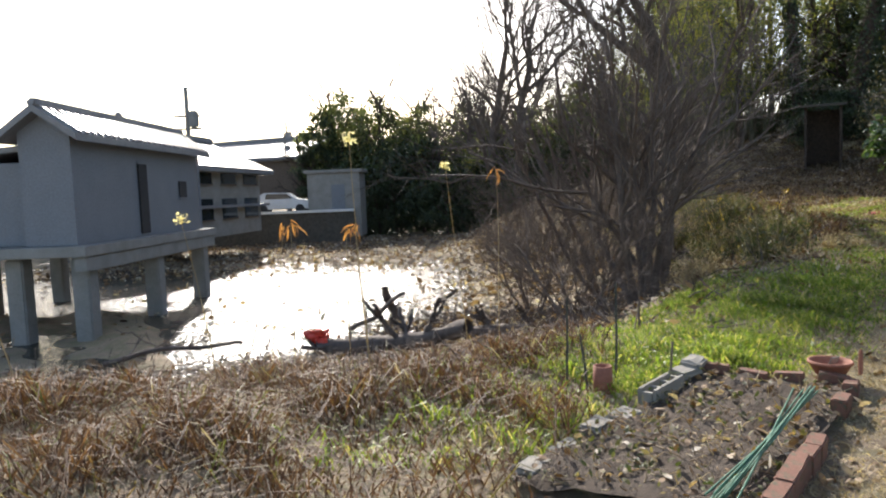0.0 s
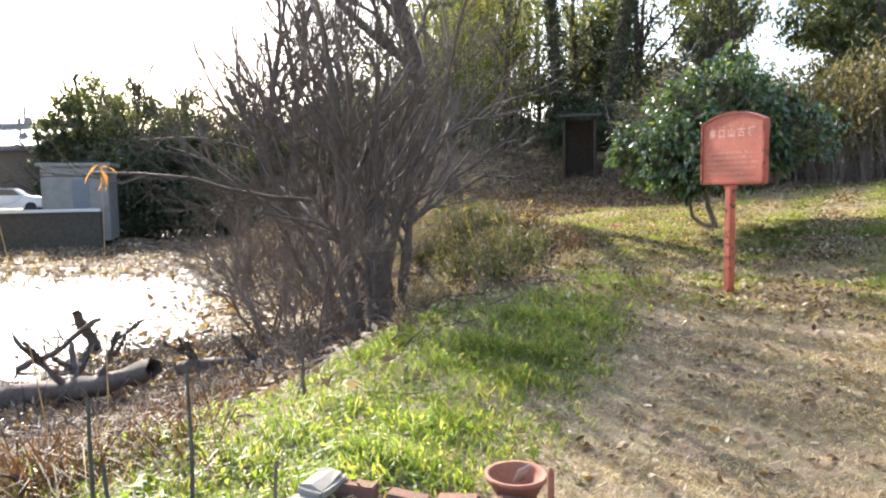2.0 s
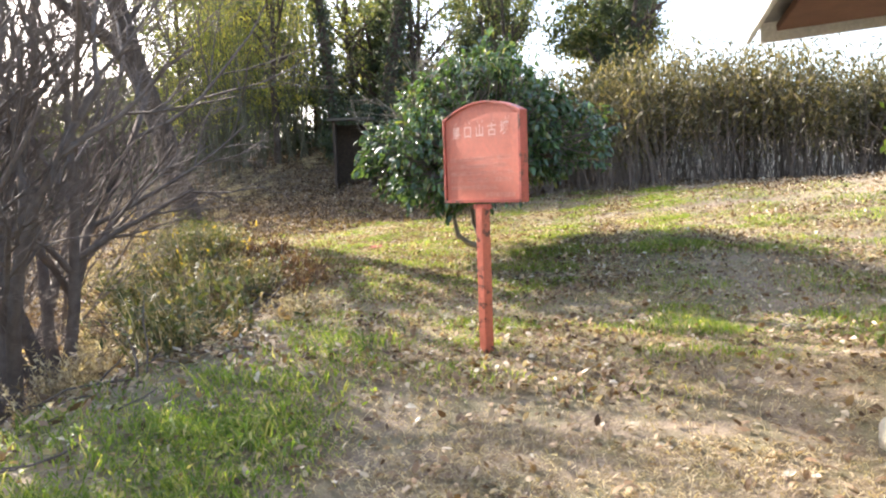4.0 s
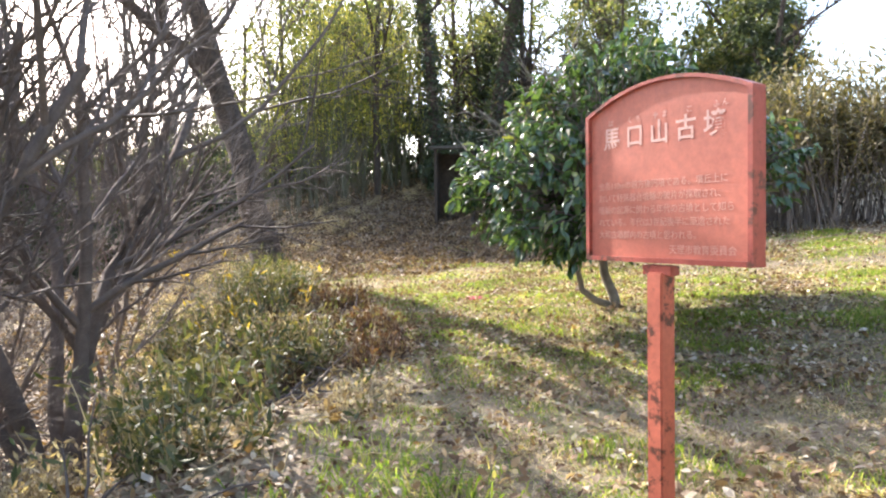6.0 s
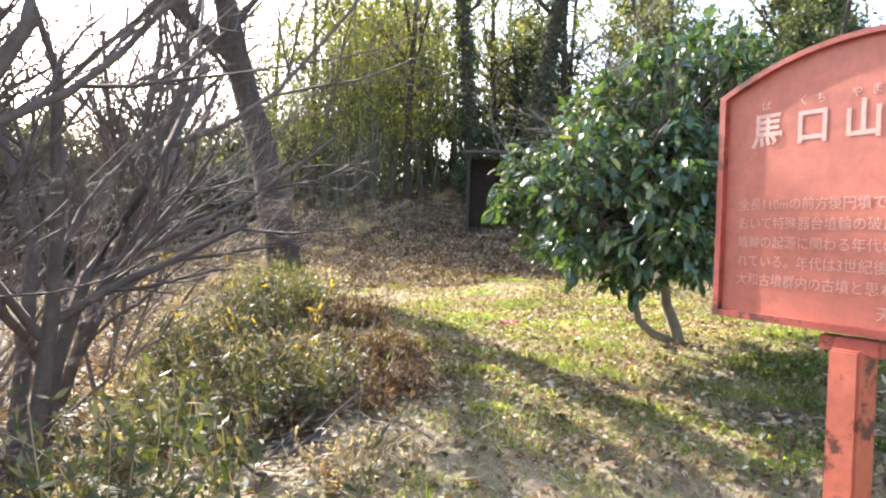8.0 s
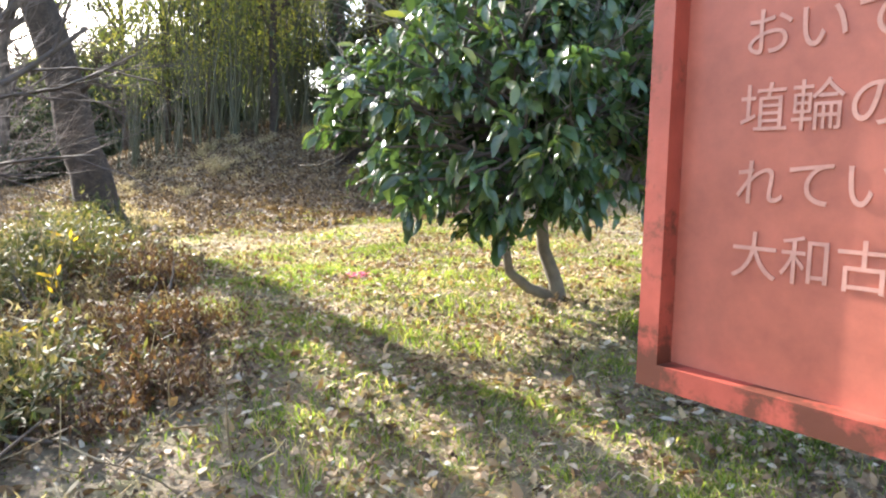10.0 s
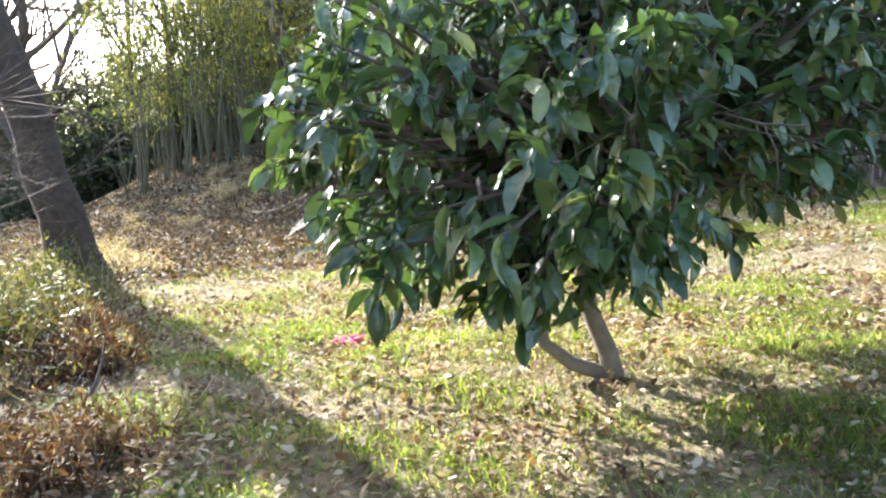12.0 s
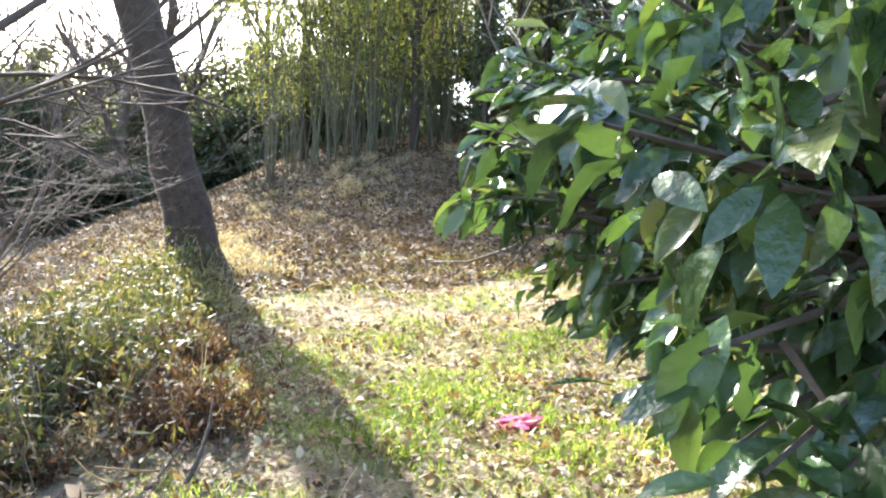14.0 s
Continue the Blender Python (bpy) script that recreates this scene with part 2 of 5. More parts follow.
def box_bm(size, at=(0, 0, 0), bevel=0.0, bm=None, rz=0.0, rx=0.0, ry=0.0):
    """A box of that size standing on at, its edges rounded off."""
    out = bm if bm is not None else bmesh.new()
    tmp = bmesh.new()
    bmesh.ops.create_cube(tmp, size=1)
    bmesh.ops.scale(tmp, vec=size, verts=tmp.verts)
    if bevel:
        bmesh.ops.bevel(tmp, geom=list(tmp.edges), offset=bevel, segments=2, affect="EDGES")
    bmesh.ops.translate(tmp, vec=(0, 0, size[2] / 2), verts=tmp.verts)
    bmesh.ops.transform(tmp, matrix=pose(*at, rx, ry, rz), verts=tmp.verts)
    me = bpy.data.meshes.new("tmp")
    tmp.to_mesh(me)
    tmp.free()
    out.from_mesh(me)
    bpy.data.meshes.remove(me)
    return out


def lathe_bm(profile, seg=24, at=(0, 0, 0), bm=None):
    """Turned shape from (radius, height) pairs."""
    bm = bm if bm is not None else bmesh.new()
    rings = []
    for r, z in profile:
        rings.append([bm.verts.new((at[0] + r * math.cos(2 * math.pi * i / seg), at[1] + r * math.sin(2 * math.pi * i / seg), at[2] + z)) for i in range(seg)])
    for a, b in zip(rings, rings[1:]):
        for i in range(seg):
            bm.faces.new((a[i], a[(i + 1) % seg], b[(i + 1) % seg], b[i]))
    bm.faces.new(list(reversed(rings[0])))
    bm.faces.new(rings[-1])
    return bm


def prism_bm(outline, depth, axis="y", at=(0, 0, 0), bm=None):
    """An outline in x, z drawn out along y."""
    bm = bm if bm is not None else bmesh.new()
    a = [bm.verts.new((at[0] + x, at[1] - depth / 2, at[2] + z)) for x, z in outline]
    b = [bm.verts.new((at[0] + x, at[1] + depth / 2, at[2] + z)) for x, z in outline]
    bm.faces.new(a)
    bm.faces.new(list(reversed(b)))
    n = len(a)
    for i in range(n):
        bm.faces.new((a[i], b[i], b[(i + 1) % n], a[(i + 1) % n]))
    bmesh.ops.recalc_face_normals(bm, faces=bm.faces)
    return bm


def tubes(lines, sides=6):
    """Tapered round limbs along polylines: each is (points, radii)."""
    VV, FF, base = [], [], 0
    ang = np.arange(sides) * 2 * math.pi / sides
    for pts, rad in lines:
        pts, rad = np.asarray(pts, float), np.asarray(rad, float)
        n = len(pts)
        tan = np.gradient(pts, axis=0)
        tan /= np.linalg.norm(tan, axis=1)[:, None] + 1e-9
        ref = np.where(np.abs(tan[:, 2:3]) > 0.9, np.array([[1.0, 0, 0]]), np.array([[0, 0, 1.0]]))
        u = np.cross(tan, ref)
        u /= np.linalg.norm(u, axis=1)[:, None] + 1e-9
        w = np.cross(tan, u)
        ring = pts[:, None, :] + rad[:, None, None] * (np.cos(ang)[None, :, None] * u[:, None, :] + np.sin(ang)[None, :, None] * w[:, None, :])
        VV.append(ring.reshape(-1, 3))
        i, j = np.meshgrid(np.arange(n - 1), np.arange(sides), indexing="ij")
        j2 = (j + 1) % sides
        FF.append(base + np.stack([i * sides + j, i * sides + j2, (i + 1) * sides + j2, (i + 1) * sides + j], -1).reshape(-1, 4))
        base += n * sides
    return np.concatenate(VV), np.concatenate(FF)


def limb(rng, p, d, length, r0, r1, n=7, wobble=0.12, lift=0.0):
    """A crooked limb from p along d."""
    pts, p, d = [np.array(p, float)], np.array(p, float), np.array(d, float)
    d /= np.linalg.norm(d)
    for _ in range(n - 1):
        d = d + rng.normal(0, wobble, 3) + np.array([0, 0, lift])
        d /= np.linalg.norm(d)
        p = p + d * length / (n - 1)
        pts.append(p.copy())
    return np.array(pts), np.linspace(r0, r1, n)


def branching(rng, p, d, length, r, levels, kids=(3, 5), spread=0.7, shrink=0.62, lift=0.04, wobble=0.12, start=0.3, out=None, n=7):
    """Limbs on limbs, down to twigs. Returns all polylines, with their level."""
    out = [] if out is None else out
    pts, rad = limb(rng, p, d, length, r, r * (0.45 if levels else 0.25), n, wobble, lift)
    out.append((levels, pts, rad))
    if levels:
        for _ in range(rng.integers(kids[0], kids[1] + 1)):
            f = rng.uniform(start, 1.0) * (len(pts) - 1)
            i = min(int(f), len(pts) - 2)
            q = pts[i] + (pts[i + 1] - pts[i]) * (f - i)
            t = pts[i + 1] - pts[i]
            t = t / np.linalg.norm(t)
            side = rng.normal(0, 1, 3)
            side -= t * side.dot(t)
            side /= np.linalg.norm(side)
            branching(rng, q, t + side * spread * rng.uniform(0.6, 1.3), length * shrink * rng.uniform(0.7, 1.15), rad[i] * rng.uniform(0.5, 0.72), levels - 1, kids, spread, shrink, lift, wobble, 0.2, out, max(4, n - 1))
    return out


def leaves(rng, P, size, aspect=0.42, droop=0.0, jitter=0.35, fold=True, heading=None):
    """Leaves at points P: two rows of quads folded along the midrib, 2 x 3 faces each or plain diamonds."""
    n = len(P)
    d = rng.normal(0, 1, (n, 3)) if heading is None else heading + rng.normal(0, jitter, (n, 3))
    d[:, 2] -= droop
    d /= np.linalg.norm(d, axis=1)[:, None] + 1e-9
    ref = rng.normal(0, 0.5, (n, 3)) + np.array([0, 0, 1.0])
    s = np.cross(d, ref)
    s /= np.linalg.norm(s, axis=1)[:, None] + 1e-9
    up = np.cross(s, d)
    L = (size * rng.uniform(1 - jitter, 1 + jitter, n))[:, None]
    W = L * aspect * 0.5
    if not fold:
        V = np.stack([P, P + d * L * 0.5 + s * W, P + d * L, P + d * L * 0.5 - s * W], 1)
        return V.reshape(-1, 3), np.arange(4 * n).reshape(n, 4)
    bend = rng.uniform(0.05, 0.22, n)[:, None] * L
    a = P
    b = P + d * L * 0.5 + up * bend * 0.3
    c = P + d * L - up * bend
    lft1, rgt1 = P + d * L * 0.3 + s * W * 0.95 + up * bend * 0.5, P + d * L * 0.3 - s * W * 0.95 + up * bend * 0.5
    lft2, rgt2 = P + d * L * 0.68 + s * W * 0.8 + up * bend * 0.1, P + d * L * 0.68 - s * W * 0.8 + up * bend * 0.1
    V = np.stack([a, b, c, lft1, rgt1, lft2, rgt2], 1).reshape(-1, 3)
    o = 7 * np.arange(n)[:, None]
    F = np.concatenate([o + np.array([[0, 1, 5, 3]]), o + np.array([[0, 4, 6, 1]]), o + np.array([[1, 6, 2, 5]])])
    return V, F


def big_leaves(rng, P, H, size, aspect, droop, jitter):
    """Broad leaves with a curved outline, folded along the midrib and arching to the tip."""
    n = len(P)
    d = H.copy()
    d[:, 2] -= droop
    d /= np.linalg.norm(d, axis=1)[:, None] + 1e-9
    s = np.cross(d, rng.normal(0, 0.45, (n, 3)) + np.array([0, 0, 1.0]))
    s /= np.linalg.norm(s, axis=1)[:, None] + 1e-9
    up = np.cross(s, d)
    L = (size * rng.uniform(1 - jitter, 1 + jitter, n))[:, None]
    arch, fold, wave = rng.uniform(0.05, 0.5, n)[:, None], rng.uniform(0.1, 0.75, n)[:, None], rng.normal(0, 0.05, (n, 1))
    rows = []
    for f, w in ((0.0, 0.08), (0.18, 0.62), (0.42, 1.0), (0.68, 0.84), (0.88, 0.42), (1.0, 0.03)):
        c = P + d * L * f + up * L * (0.3 * arch * f - arch * f * f)
        h = L * aspect * 0.5 * w
        lift = up * h * fold + up * L * wave * math.sin(9 * f)
        rows += [c + s * h + lift, c, c - s * h + lift]
    V = np.stack(rows, 1).reshape(-1, 3)
    o = 18 * np.arange(n)[:, None]
    F = np.concatenate([o + np.array([[3 * r + k, 3 * r + k + 1, 3 * r + k + 4, 3 * r + k + 3]]) for r in range(5) for k in range(2)])
    return V, F


# ---- the lie of the land ----
def ss(a, b, x):
    t = np.clip((np.asarray(x, float) - a) / (b - a), 0, 1)
    return t * t * (3 - 2 * t)


BANK = [(-60, -6), (-14, 2.6), (-4, 4.4), (0, 5.2), (2.4, 6.5), (4.2, 8.6), (5.8, 10.4), (6.9, 13), (7.1, 17), (7.2, 21), (7.0, 27), (5.6, 34), (5.5, 44), (16, 58), (60, 78)]
WATER = -1.6


def bank(x, y):
    """Metres from the top of the bank, land positive."""
    x, y = np.asarray(x, float), np.asarray(y, float)
    best, sign = np.full(x.shape, 1e9), np.ones(x.shape)
    for (ax, ay), (bx, by) in zip(BANK, BANK[1:]):
        ex, ey = bx - ax, by - ay
        t = np.clip(((x - ax) * ex + (y - ay) * ey) / (ex * ex + ey * ey), 0, 1)
        dx, dy = x - ax - t * ex, y - ay - t * ey
        d2 = dx * dx + dy * dy
        near = d2 < best
        best = np.where(near, d2, best)
        sign = np.where(near, np.where(ex * dy - ey * dx > 0, -1.0, 1.0), sign)
    return np.sqrt(best) * sign


def wob(x, y, s, seed=0.0):
    return np.sin(x * s + 1.3 * seed) * np.sin(y * s * 1.13 + 0.7 + seed) + 0.5 * np.sin(x * s * 2.3 + y * s * 1.7 + seed * 2)


def land(x, y):
    z = 0.03 + 0.38 * ss(6.4, 10.6, 0.64 * x + 0.77 * y) + 0.34 * ss(10.8, 16, 0.64 * x + 0.77 * y)
    z = z + 0.2 * ss(8.5, 11.5, x) * ss(6, 11, y) + 0.75 * ss(12, 19, x) * ss(4, 10, y)
    return z + 2.2 * ss(19.5, 36, y + 0.25 * (x - 8)) * ss(-0.5, 6.5, bank(x, y)) + 3.0 * ss(30, 60, y + 0.3 * x) * ss(8, 30, x)


def ground_z(x, y):
    x, y = np.asarray(x, float), np.asarray(y, float)
    d = bank(x, y)
    w = 6.8 - 1.3 * ss(0, 5, x)
    f = ss(0, 1, -d / w)
    z = land(x, y) * (1 - f) - 1.95 * f
    # far shore of the pond
    far = ss(0, 1, (y - 62 + 0.25 * x) / 5) + ss(0, 1, (-24 - x) / 4)
    z = np.where(d < 0, np.maximum(z, -1.95 + np.clip(far, 0, 1) * 2.6), z)
    # silted shallows, just breaking the surface
    silt = np.clip(ss(27, 33, y) + ss(-2.5, 0.5, x - 0.12 * (y - 14)) + ss(-4.8, -6.5, x + 0.45 * (y - 14)) * (1 - ss(19.5, 21.5, y)), 0, 1) * ss(0.75, 1.0, f) * (1 - np.clip(far, 0, 1))
    z = z + silt * (0.37 + 0.1 * wob(x, y, 0.8, 3.0) + 0.06 * wob(x, y, 2.1, 1.0))
    fade = 1 - ss(30, 60, np.hypot(x - 5, y - 12))
    return z + fade * (0.035 * wob(x, y, 0.9) + 0.015 * wob(x, y, 3.1, 2.0))


def gz(x, y):
    return float(ground_z(np.array([x]), np.array([y]))[0])


def ground_sheet():
    core = np.linspace(-20, 26, 231)
    core_y = np.linspace(-6, 40, 231)
    far = np.array([60, 100, 180, 320, 600, 1200, 2500, 4000.0])
    step = np.array([3, 6, 10, 15, 21, 28, 36.0])
    X = np.concatenate([-(20 + far)[::-1], (-20 - step)[::-1], core, 26 + step, 26 + far])
    Y = np.concatenate([(-6 - far)[::-1], (-6 - step)[::-1], core_y, 40 + step, 40 + far])
    gx, gy = np.meshgrid(X, Y, indexing="ij")
    z = ground_z(gx, gy)
    V = np.stack([gx, gy, z], -1).reshape(-1, 3)
    n, m = len(X), len(Y)
    i, j = np.meshgrid(np.arange(n - 1), np.arange(m - 1), indexing="ij")
    F = np.stack([i * m + j, (i + 1) * m + j, (i + 1) * m + j + 1, i * m + j + 1], -1).reshape(-1, 4)
    ob = obj("ground", mesh_np("ground", V, F, True), M_GROUND)
    tagged(ob, "earth bank with worn path, leaf litter and short grass", "ground", kind="structure")


ground_sheet()
bmw = bmesh.new()
bmesh.ops.create_grid(bmw, x_segments=40, y_segments=40, size=0.5)
bmesh.ops.transform(bmw, matrix=Matrix.Translation((-14, 40, WATER)) @ Matrix.Diagonal((60, 76, 1, 1)), verts=bmw.verts)
tagged(part("water", bmw, M_WATER), "still shallow pond water glaring under the low sun", "pond", kind="structure")

# ---- trees ----
def tree_obj(name, at, label, category, lines, bark, leaf=None, leaf_m=None, group="", sides=7, crown="crown"):
    t = thing(name, at, label, category, group)
    top = max(k for k, _, _ in lines)
    for part_name, keep, n in (("trunk", lambda k: k == top, sides + 2), ("limb", lambda k: k == top - 1, sides), ("twig", lambda k: k < top - 1, max(3, sides - 2))):
        some = [(p, r) for k, p, r in lines if keep(k)]
        if part_name == "twig" and some:
            V, F = tubes(some, n)
            tagged(obj(part_name, mesh_np(part_name, V, F, True), bark, t), kind="stuff")
        else:
            for line in some:
                V, F = tubes([line], n)
                obj(part_name, mesh_np(part_name, V, F, True), bark, t)
    if leaf is not None:
        obj(crown, mesh_np(crown, *leaf), leaf_m, t)
    return t


def cloud(rng, n, c, r, shell=0.55):
    d = rng.normal(0, 1, (n, 3))
    d /= np.linalg.norm(d, axis=1)[:, None]
    return np.array(c) + d * np.array(r) * (shell + (1 - shell) * rng.random(n)[:, None] ** 0.6)


def broadleaf_tree():
    """The low, dense evergreen with big glossy leaves."""
    rng = np.random.default_rng(3)
    at = (9.55, 12.2, gz(9.55, 12.2) - 0.04)
    lines = []
    for line, r in ((((0, 0, 0), (-0.03, 0.03, 0.18), (-0.1, 0.1, 0.42), (-0.12, 0.12, 0.75), (-0.02, 0.14, 1.2), (0.08, 0.1, 1.8)), 0.062), (((-0.02, 0.02, 0.05), (-0.2, 0.13, 0.12), (-0.33, 0.2, 0.24), (-0.38, 0.22, 0.5), (-0.5, 0.2, 0.85), (-0.75, 0.1, 1.4)), 0.045)):
        pts = np.array(line)
        lines.append((3, pts, np.linspace(r, r * 0.5, 6)))
        for i in (3, 3, 4, 4, 4, 5, 5, 5):
            a = rng.uniform(0, 2 * math.pi)
            lines += branching(rng, pts[i], (math.cos(a), math.sin(a), 0.55), 1.25, r * 0.5, 2, (5, 7), 0.9, 0.6, 0.0, 0.2, 0.3)
    t = tree_obj("evergreen_tree", at, "low spreading evergreen tree with dense glossy dark green leaves", "tree", lines, M_BARK_PALE)
    # sprays of leaves over the crown, whorled at the shoot tips
    P, H = [], []
    spots = np.concatenate([cloud(rng, 330, (0.1, 0.1, 1.75), (1.5, 1.5, 1.15), 0.5), cloud(rng, 160, (0, 0, 1.7), (1.1, 1.1, 0.8), 0.2), *(cloud(rng, k, c, r, 0.45) for k, c, r in ((170, (-1.15, -0.75, 1.35), (0.85, 0.8, 0.75)), (130, (-0.95, 0.7, 1.4), (0.75, 0.7, 0.65)), (130, (0.9, -0.75, 1.6), (0.85, 0.8, 0.7)), (90, (0.3, 0.2, 2.6), (0.8, 0.8, 0.6)), (90, (-0.5, -0.5, 2.3), (0.8, 0.8, 0.55)), (80, (1.2, 0.6, 1.7), (0.7, 0.7, 0.6)), (60, (-0.75, -0.5, 0.85), (0.5, 0.5, 0.4))))])
    spots = spots[spots[:, 2] > 0.55 + 0.14 * np.sin(spots[:, 0] * 4 + spots[:, 1] * 3) + 0.45 * ss(-0.9, 1.2, 0.3 * spots[:, 1] + spots[:, 0])]
    shoots = []
    for s in spots:
        out = s - np.array([0, 0, 1.2])
        out /= np.linalg.norm(out)
        k = rng.integers(8, 14)
        along = rng.uniform(-0.22, 0.02, k)[:, None]
        P.append(s + out * along + rng.normal(0, 0.025, (k, 3)))
        h = rng.normal(0, 0.75, (k, 3)) + out * 0.7
        H.append(h)
        shoots.append((np.array([s - out * 0.55 + rng.normal(0, 0.08, 3), s - out * 0.25, s]), np.array([0.011, 0.007, 0.004])))
    V, F = tubes(shoots, 4)
    tagged(obj("shoot", mesh_np("shoot", V, F), M_BARK_GREY, t), kind="stuff")
    V, F = big_leaves(rng, np.concatenate(P), np.concatenate(H), 0.122, 0.42, 0.85, 0.32)
    obj("crown", mesh_np("crown", V, F, True), M_LEAF_BROAD, t)


broadleaf_tree()


def leaning_tree():
    """The thick dark trunk that leans over the bank, bare limbs above."""
    rng = np.random.default_rng(11)
    at = (7.05, 19.4, gz(7.05, 19.4) - 0.1)
    n = 12
    h = np.linspace(0, 1, n)
    pts = np.stack([-1.0 * h - 0.35 * h * h, 0.4 * h, 5.6 * h], -1) + rng.normal(0, 0.025, (n, 3))
    rad = 0.29 - 0.1 * h + 0.14 * np.exp(-h * 14)
    lines = [(4, pts, rad)]
    for i, d, L, r in ((8, (-1.0, 0.1, 0.75), 3.6, 0.15), (10, (-0.7, -0.3, 0.8), 3.0, 0.1), (11, (-0.35, 0.3, 1.0), 3.4, 0.13), (11, (0.35, -0.2, 1.0), 3.4, 0.12), (9, (0.5, 0.3, 0.9), 2.6, 0.07), (7, (-0.9, -0.5, 0.5), 2.2, 0.06), (4, (0.7, -0.3, 0.5), 0.9, 0.04)):
        lines += branching(rng, pts[i], d, L, r, 3, (4, 6), 0.75, 0.6, 0.03, 0.16)
    tree_obj("leaning_tree", at, "dark-barked tree leaning over the pond with bare crooked limbs", "tree", lines, M_BARK)


leaning_tree()


def bare_shrub(name, at, seed, stems, height, r, label, tilt=0.5, levels=3, bark=M_BARK_GREY, kids=(4, 6), group="bare trees on the bank", away=(0, 0), spread=0.55):
    rng = np.random.default_rng(seed)
    lines = []
    for i in range(stems):
        a = 2 * math.pi * (i + rng.random() * 0.6) / stems
        d = (math.cos(a) * tilt * rng.uniform(0.4, 1.2) + away[0], math.sin(a) * tilt * rng.uniform(0.4, 1.2) + away[1], 1)
        lines += branching(rng, (0.12 * math.cos(a), 0.12 * math.sin(a), 0), d, height * rng.uniform(0.75, 1.1), r * rng.uniform(0.6, 1.1), levels, kids, spread, 0.58, 0.05, 0.13)
    return tree_obj(name, (at[0], at[1], gz(*at) - 0.08), label, "tree", lines, bark, group=group, sides=5)


for spot, seed, stems, high, r, tilt, away in (((3.4, 11.85), 22, 6, 4.4, 0.075, 0.5, (-0.08, 0.03)), ((4.0, 12.95), 24, 5, 4.6, 0.085, 0.3, (-0.16, 0.05)), ((3.6, 15.8), 25, 4, 5.0, 0.08, 0.35, (-0.1, 0.0))):
    bare_shrub("bare_tree", spot, seed, stems, high, r, "bare grey-brown tree with several crooked stems by the pond", tilt, 4, M_BARK_GREY, (4, 5), away=away, spread=0.7)
for spot, seed, stems, high, tilt in (((2.45, 12.1), 23, 7, 2.3, 0.75), ((2.7, 14.2), 37, 8, 3.0, 0.6), ((4.3, 17.2), 31, 5, 3.0, 0.45)):
    bare_shrub("bare_tree", spot, seed, stems, high, 0.03, "thicket of bare brown saplings by the water", tilt, 3, M_TWIG, (6, 8), spread=0.75)
bare_shrub("bare_tree", (4.6, 50), 81, 3, 14.0, 0.36, "tall bare tree with a fine net of twigs across the pond", 0.22, 4, M_BARK_GREY, (5, 6), "tall bare trees", spread=0.8)
bare_shrub("bare_tree", (0.3, 55), 82, 2, 8.0, 0.28, "tall bare tree with a fine net of twigs across the pond", 0.25, 4, M_BARK_GREY, (4, 6), "tall bare trees", spread=0.8)
bare_shrub("bare_tree", (2.0, 16.5), 83, 9, 2.8, 0.035, "thicket of bare brown saplings by the water", 0.6, 3, M_TWIG, (5, 7))


def woodland_tree(name, seed, height, trunk_r, crown_c, crown_r, n, size, leaf_m, label, category="tree", clumps=26, bark=M_BARK, group="woodland trees"):
    rng = np.random.default_rng(seed)
    lines = branching(rng, (0, 0, 0), (rng.normal(0, 0.06), rng.normal(0, 0.06), 1), height * 0.92, trunk_r, 2, (9, 12), 0.95, 0.34, 0.03, 0.05, 0.3)
    C = cloud(rng, clumps, (0, 0, crown_c), crown_r, 0.35)
    P = np.concatenate([c + rng.normal(0, 1, (n // clumps, 3)) * np.array((1, 1, 0.6)) * rng.uniform(0.1, 0.26) * crown_r[0] for c in C])
    return tree_obj(name, (0, 0, 0), label, category, lines, bark, leaves(rng, P, size, 0.5, 0.2, 0.4, False), leaf_m, group, 6)


def place(proto, spots, seed):
    """The first spot takes the thing itself, the others copies of it."""
    rng = np.random.default_rng(seed)
    for i, (x, y, s) in enumerate(spots):
        m = pose(x, y, gz(x, y) - 0.15, 0, 0, float(rng.uniform(0, 360))) @ Matrix.Diagonal((s, s, s * float(rng.uniform(0.9, 1.12)), 1))
        if i:
            copy_thing(proto, m)
        else:
            proto.matrix_basis = m


ever = woodland_tree("woodland_tree", 41, 9.5, 0.2, 5.4, (2.5, 2.5, 4.0), 9000, 0.26, M_LEAF_WOOD, "tall evergreen woodland tree with dark dull leaves", clumps=70)
place(ever, [(27, 27, 0.9), (26, 34, 1.0), (31, 30, 1.0), (21, 37, 0.9)], 1)
thin = woodland_tree("woodland_tree", 43, 11, 0.17, 6.5, (2.4, 2.4, 4.4), 1900, 0.22, M_LEAF_WOOD, "tall thin-leaved woodland tree letting the sky through", clumps=34)
place(thin, [(19.5, 31, 0.9), (23, 29, 0.9), (13.2, 31.5, 1.0), (17.6, 33.5, 1.1), (10.2, 34, 0.9), (21.5, 34, 1.0), (24.5, 31.5, 1.0), (9.5, 40, 1.0), (12.5, 38, 1.0), (15.5, 37, 1.0), (18.5, 40, 1.1), (14, 44, 1.1), (22, 41, 1.0)], 2)
cedar = woodland_tree("conifer", 47, 10, 0.2, 5.6, (1.5, 1.5, 4.4), 9000, 0.2, M_LEAF_DARK, "dark pointed conifer behind the thicket", clumps=40)
place(cedar, [(25.4, 24.4, 0.8), (18.6, 31.5, 0.8), (21, 28.5, 0.7)], 3)
low = woodland_tree("undergrowth_bush", 53, 2.6, 0.05, 1.4, (1.5, 1.5, 1.2), 3600, 0.15, M_LEAF_DARK, "dense dark evergreen undergrowth bush", "bush", clumps=18, group="undergrowth")
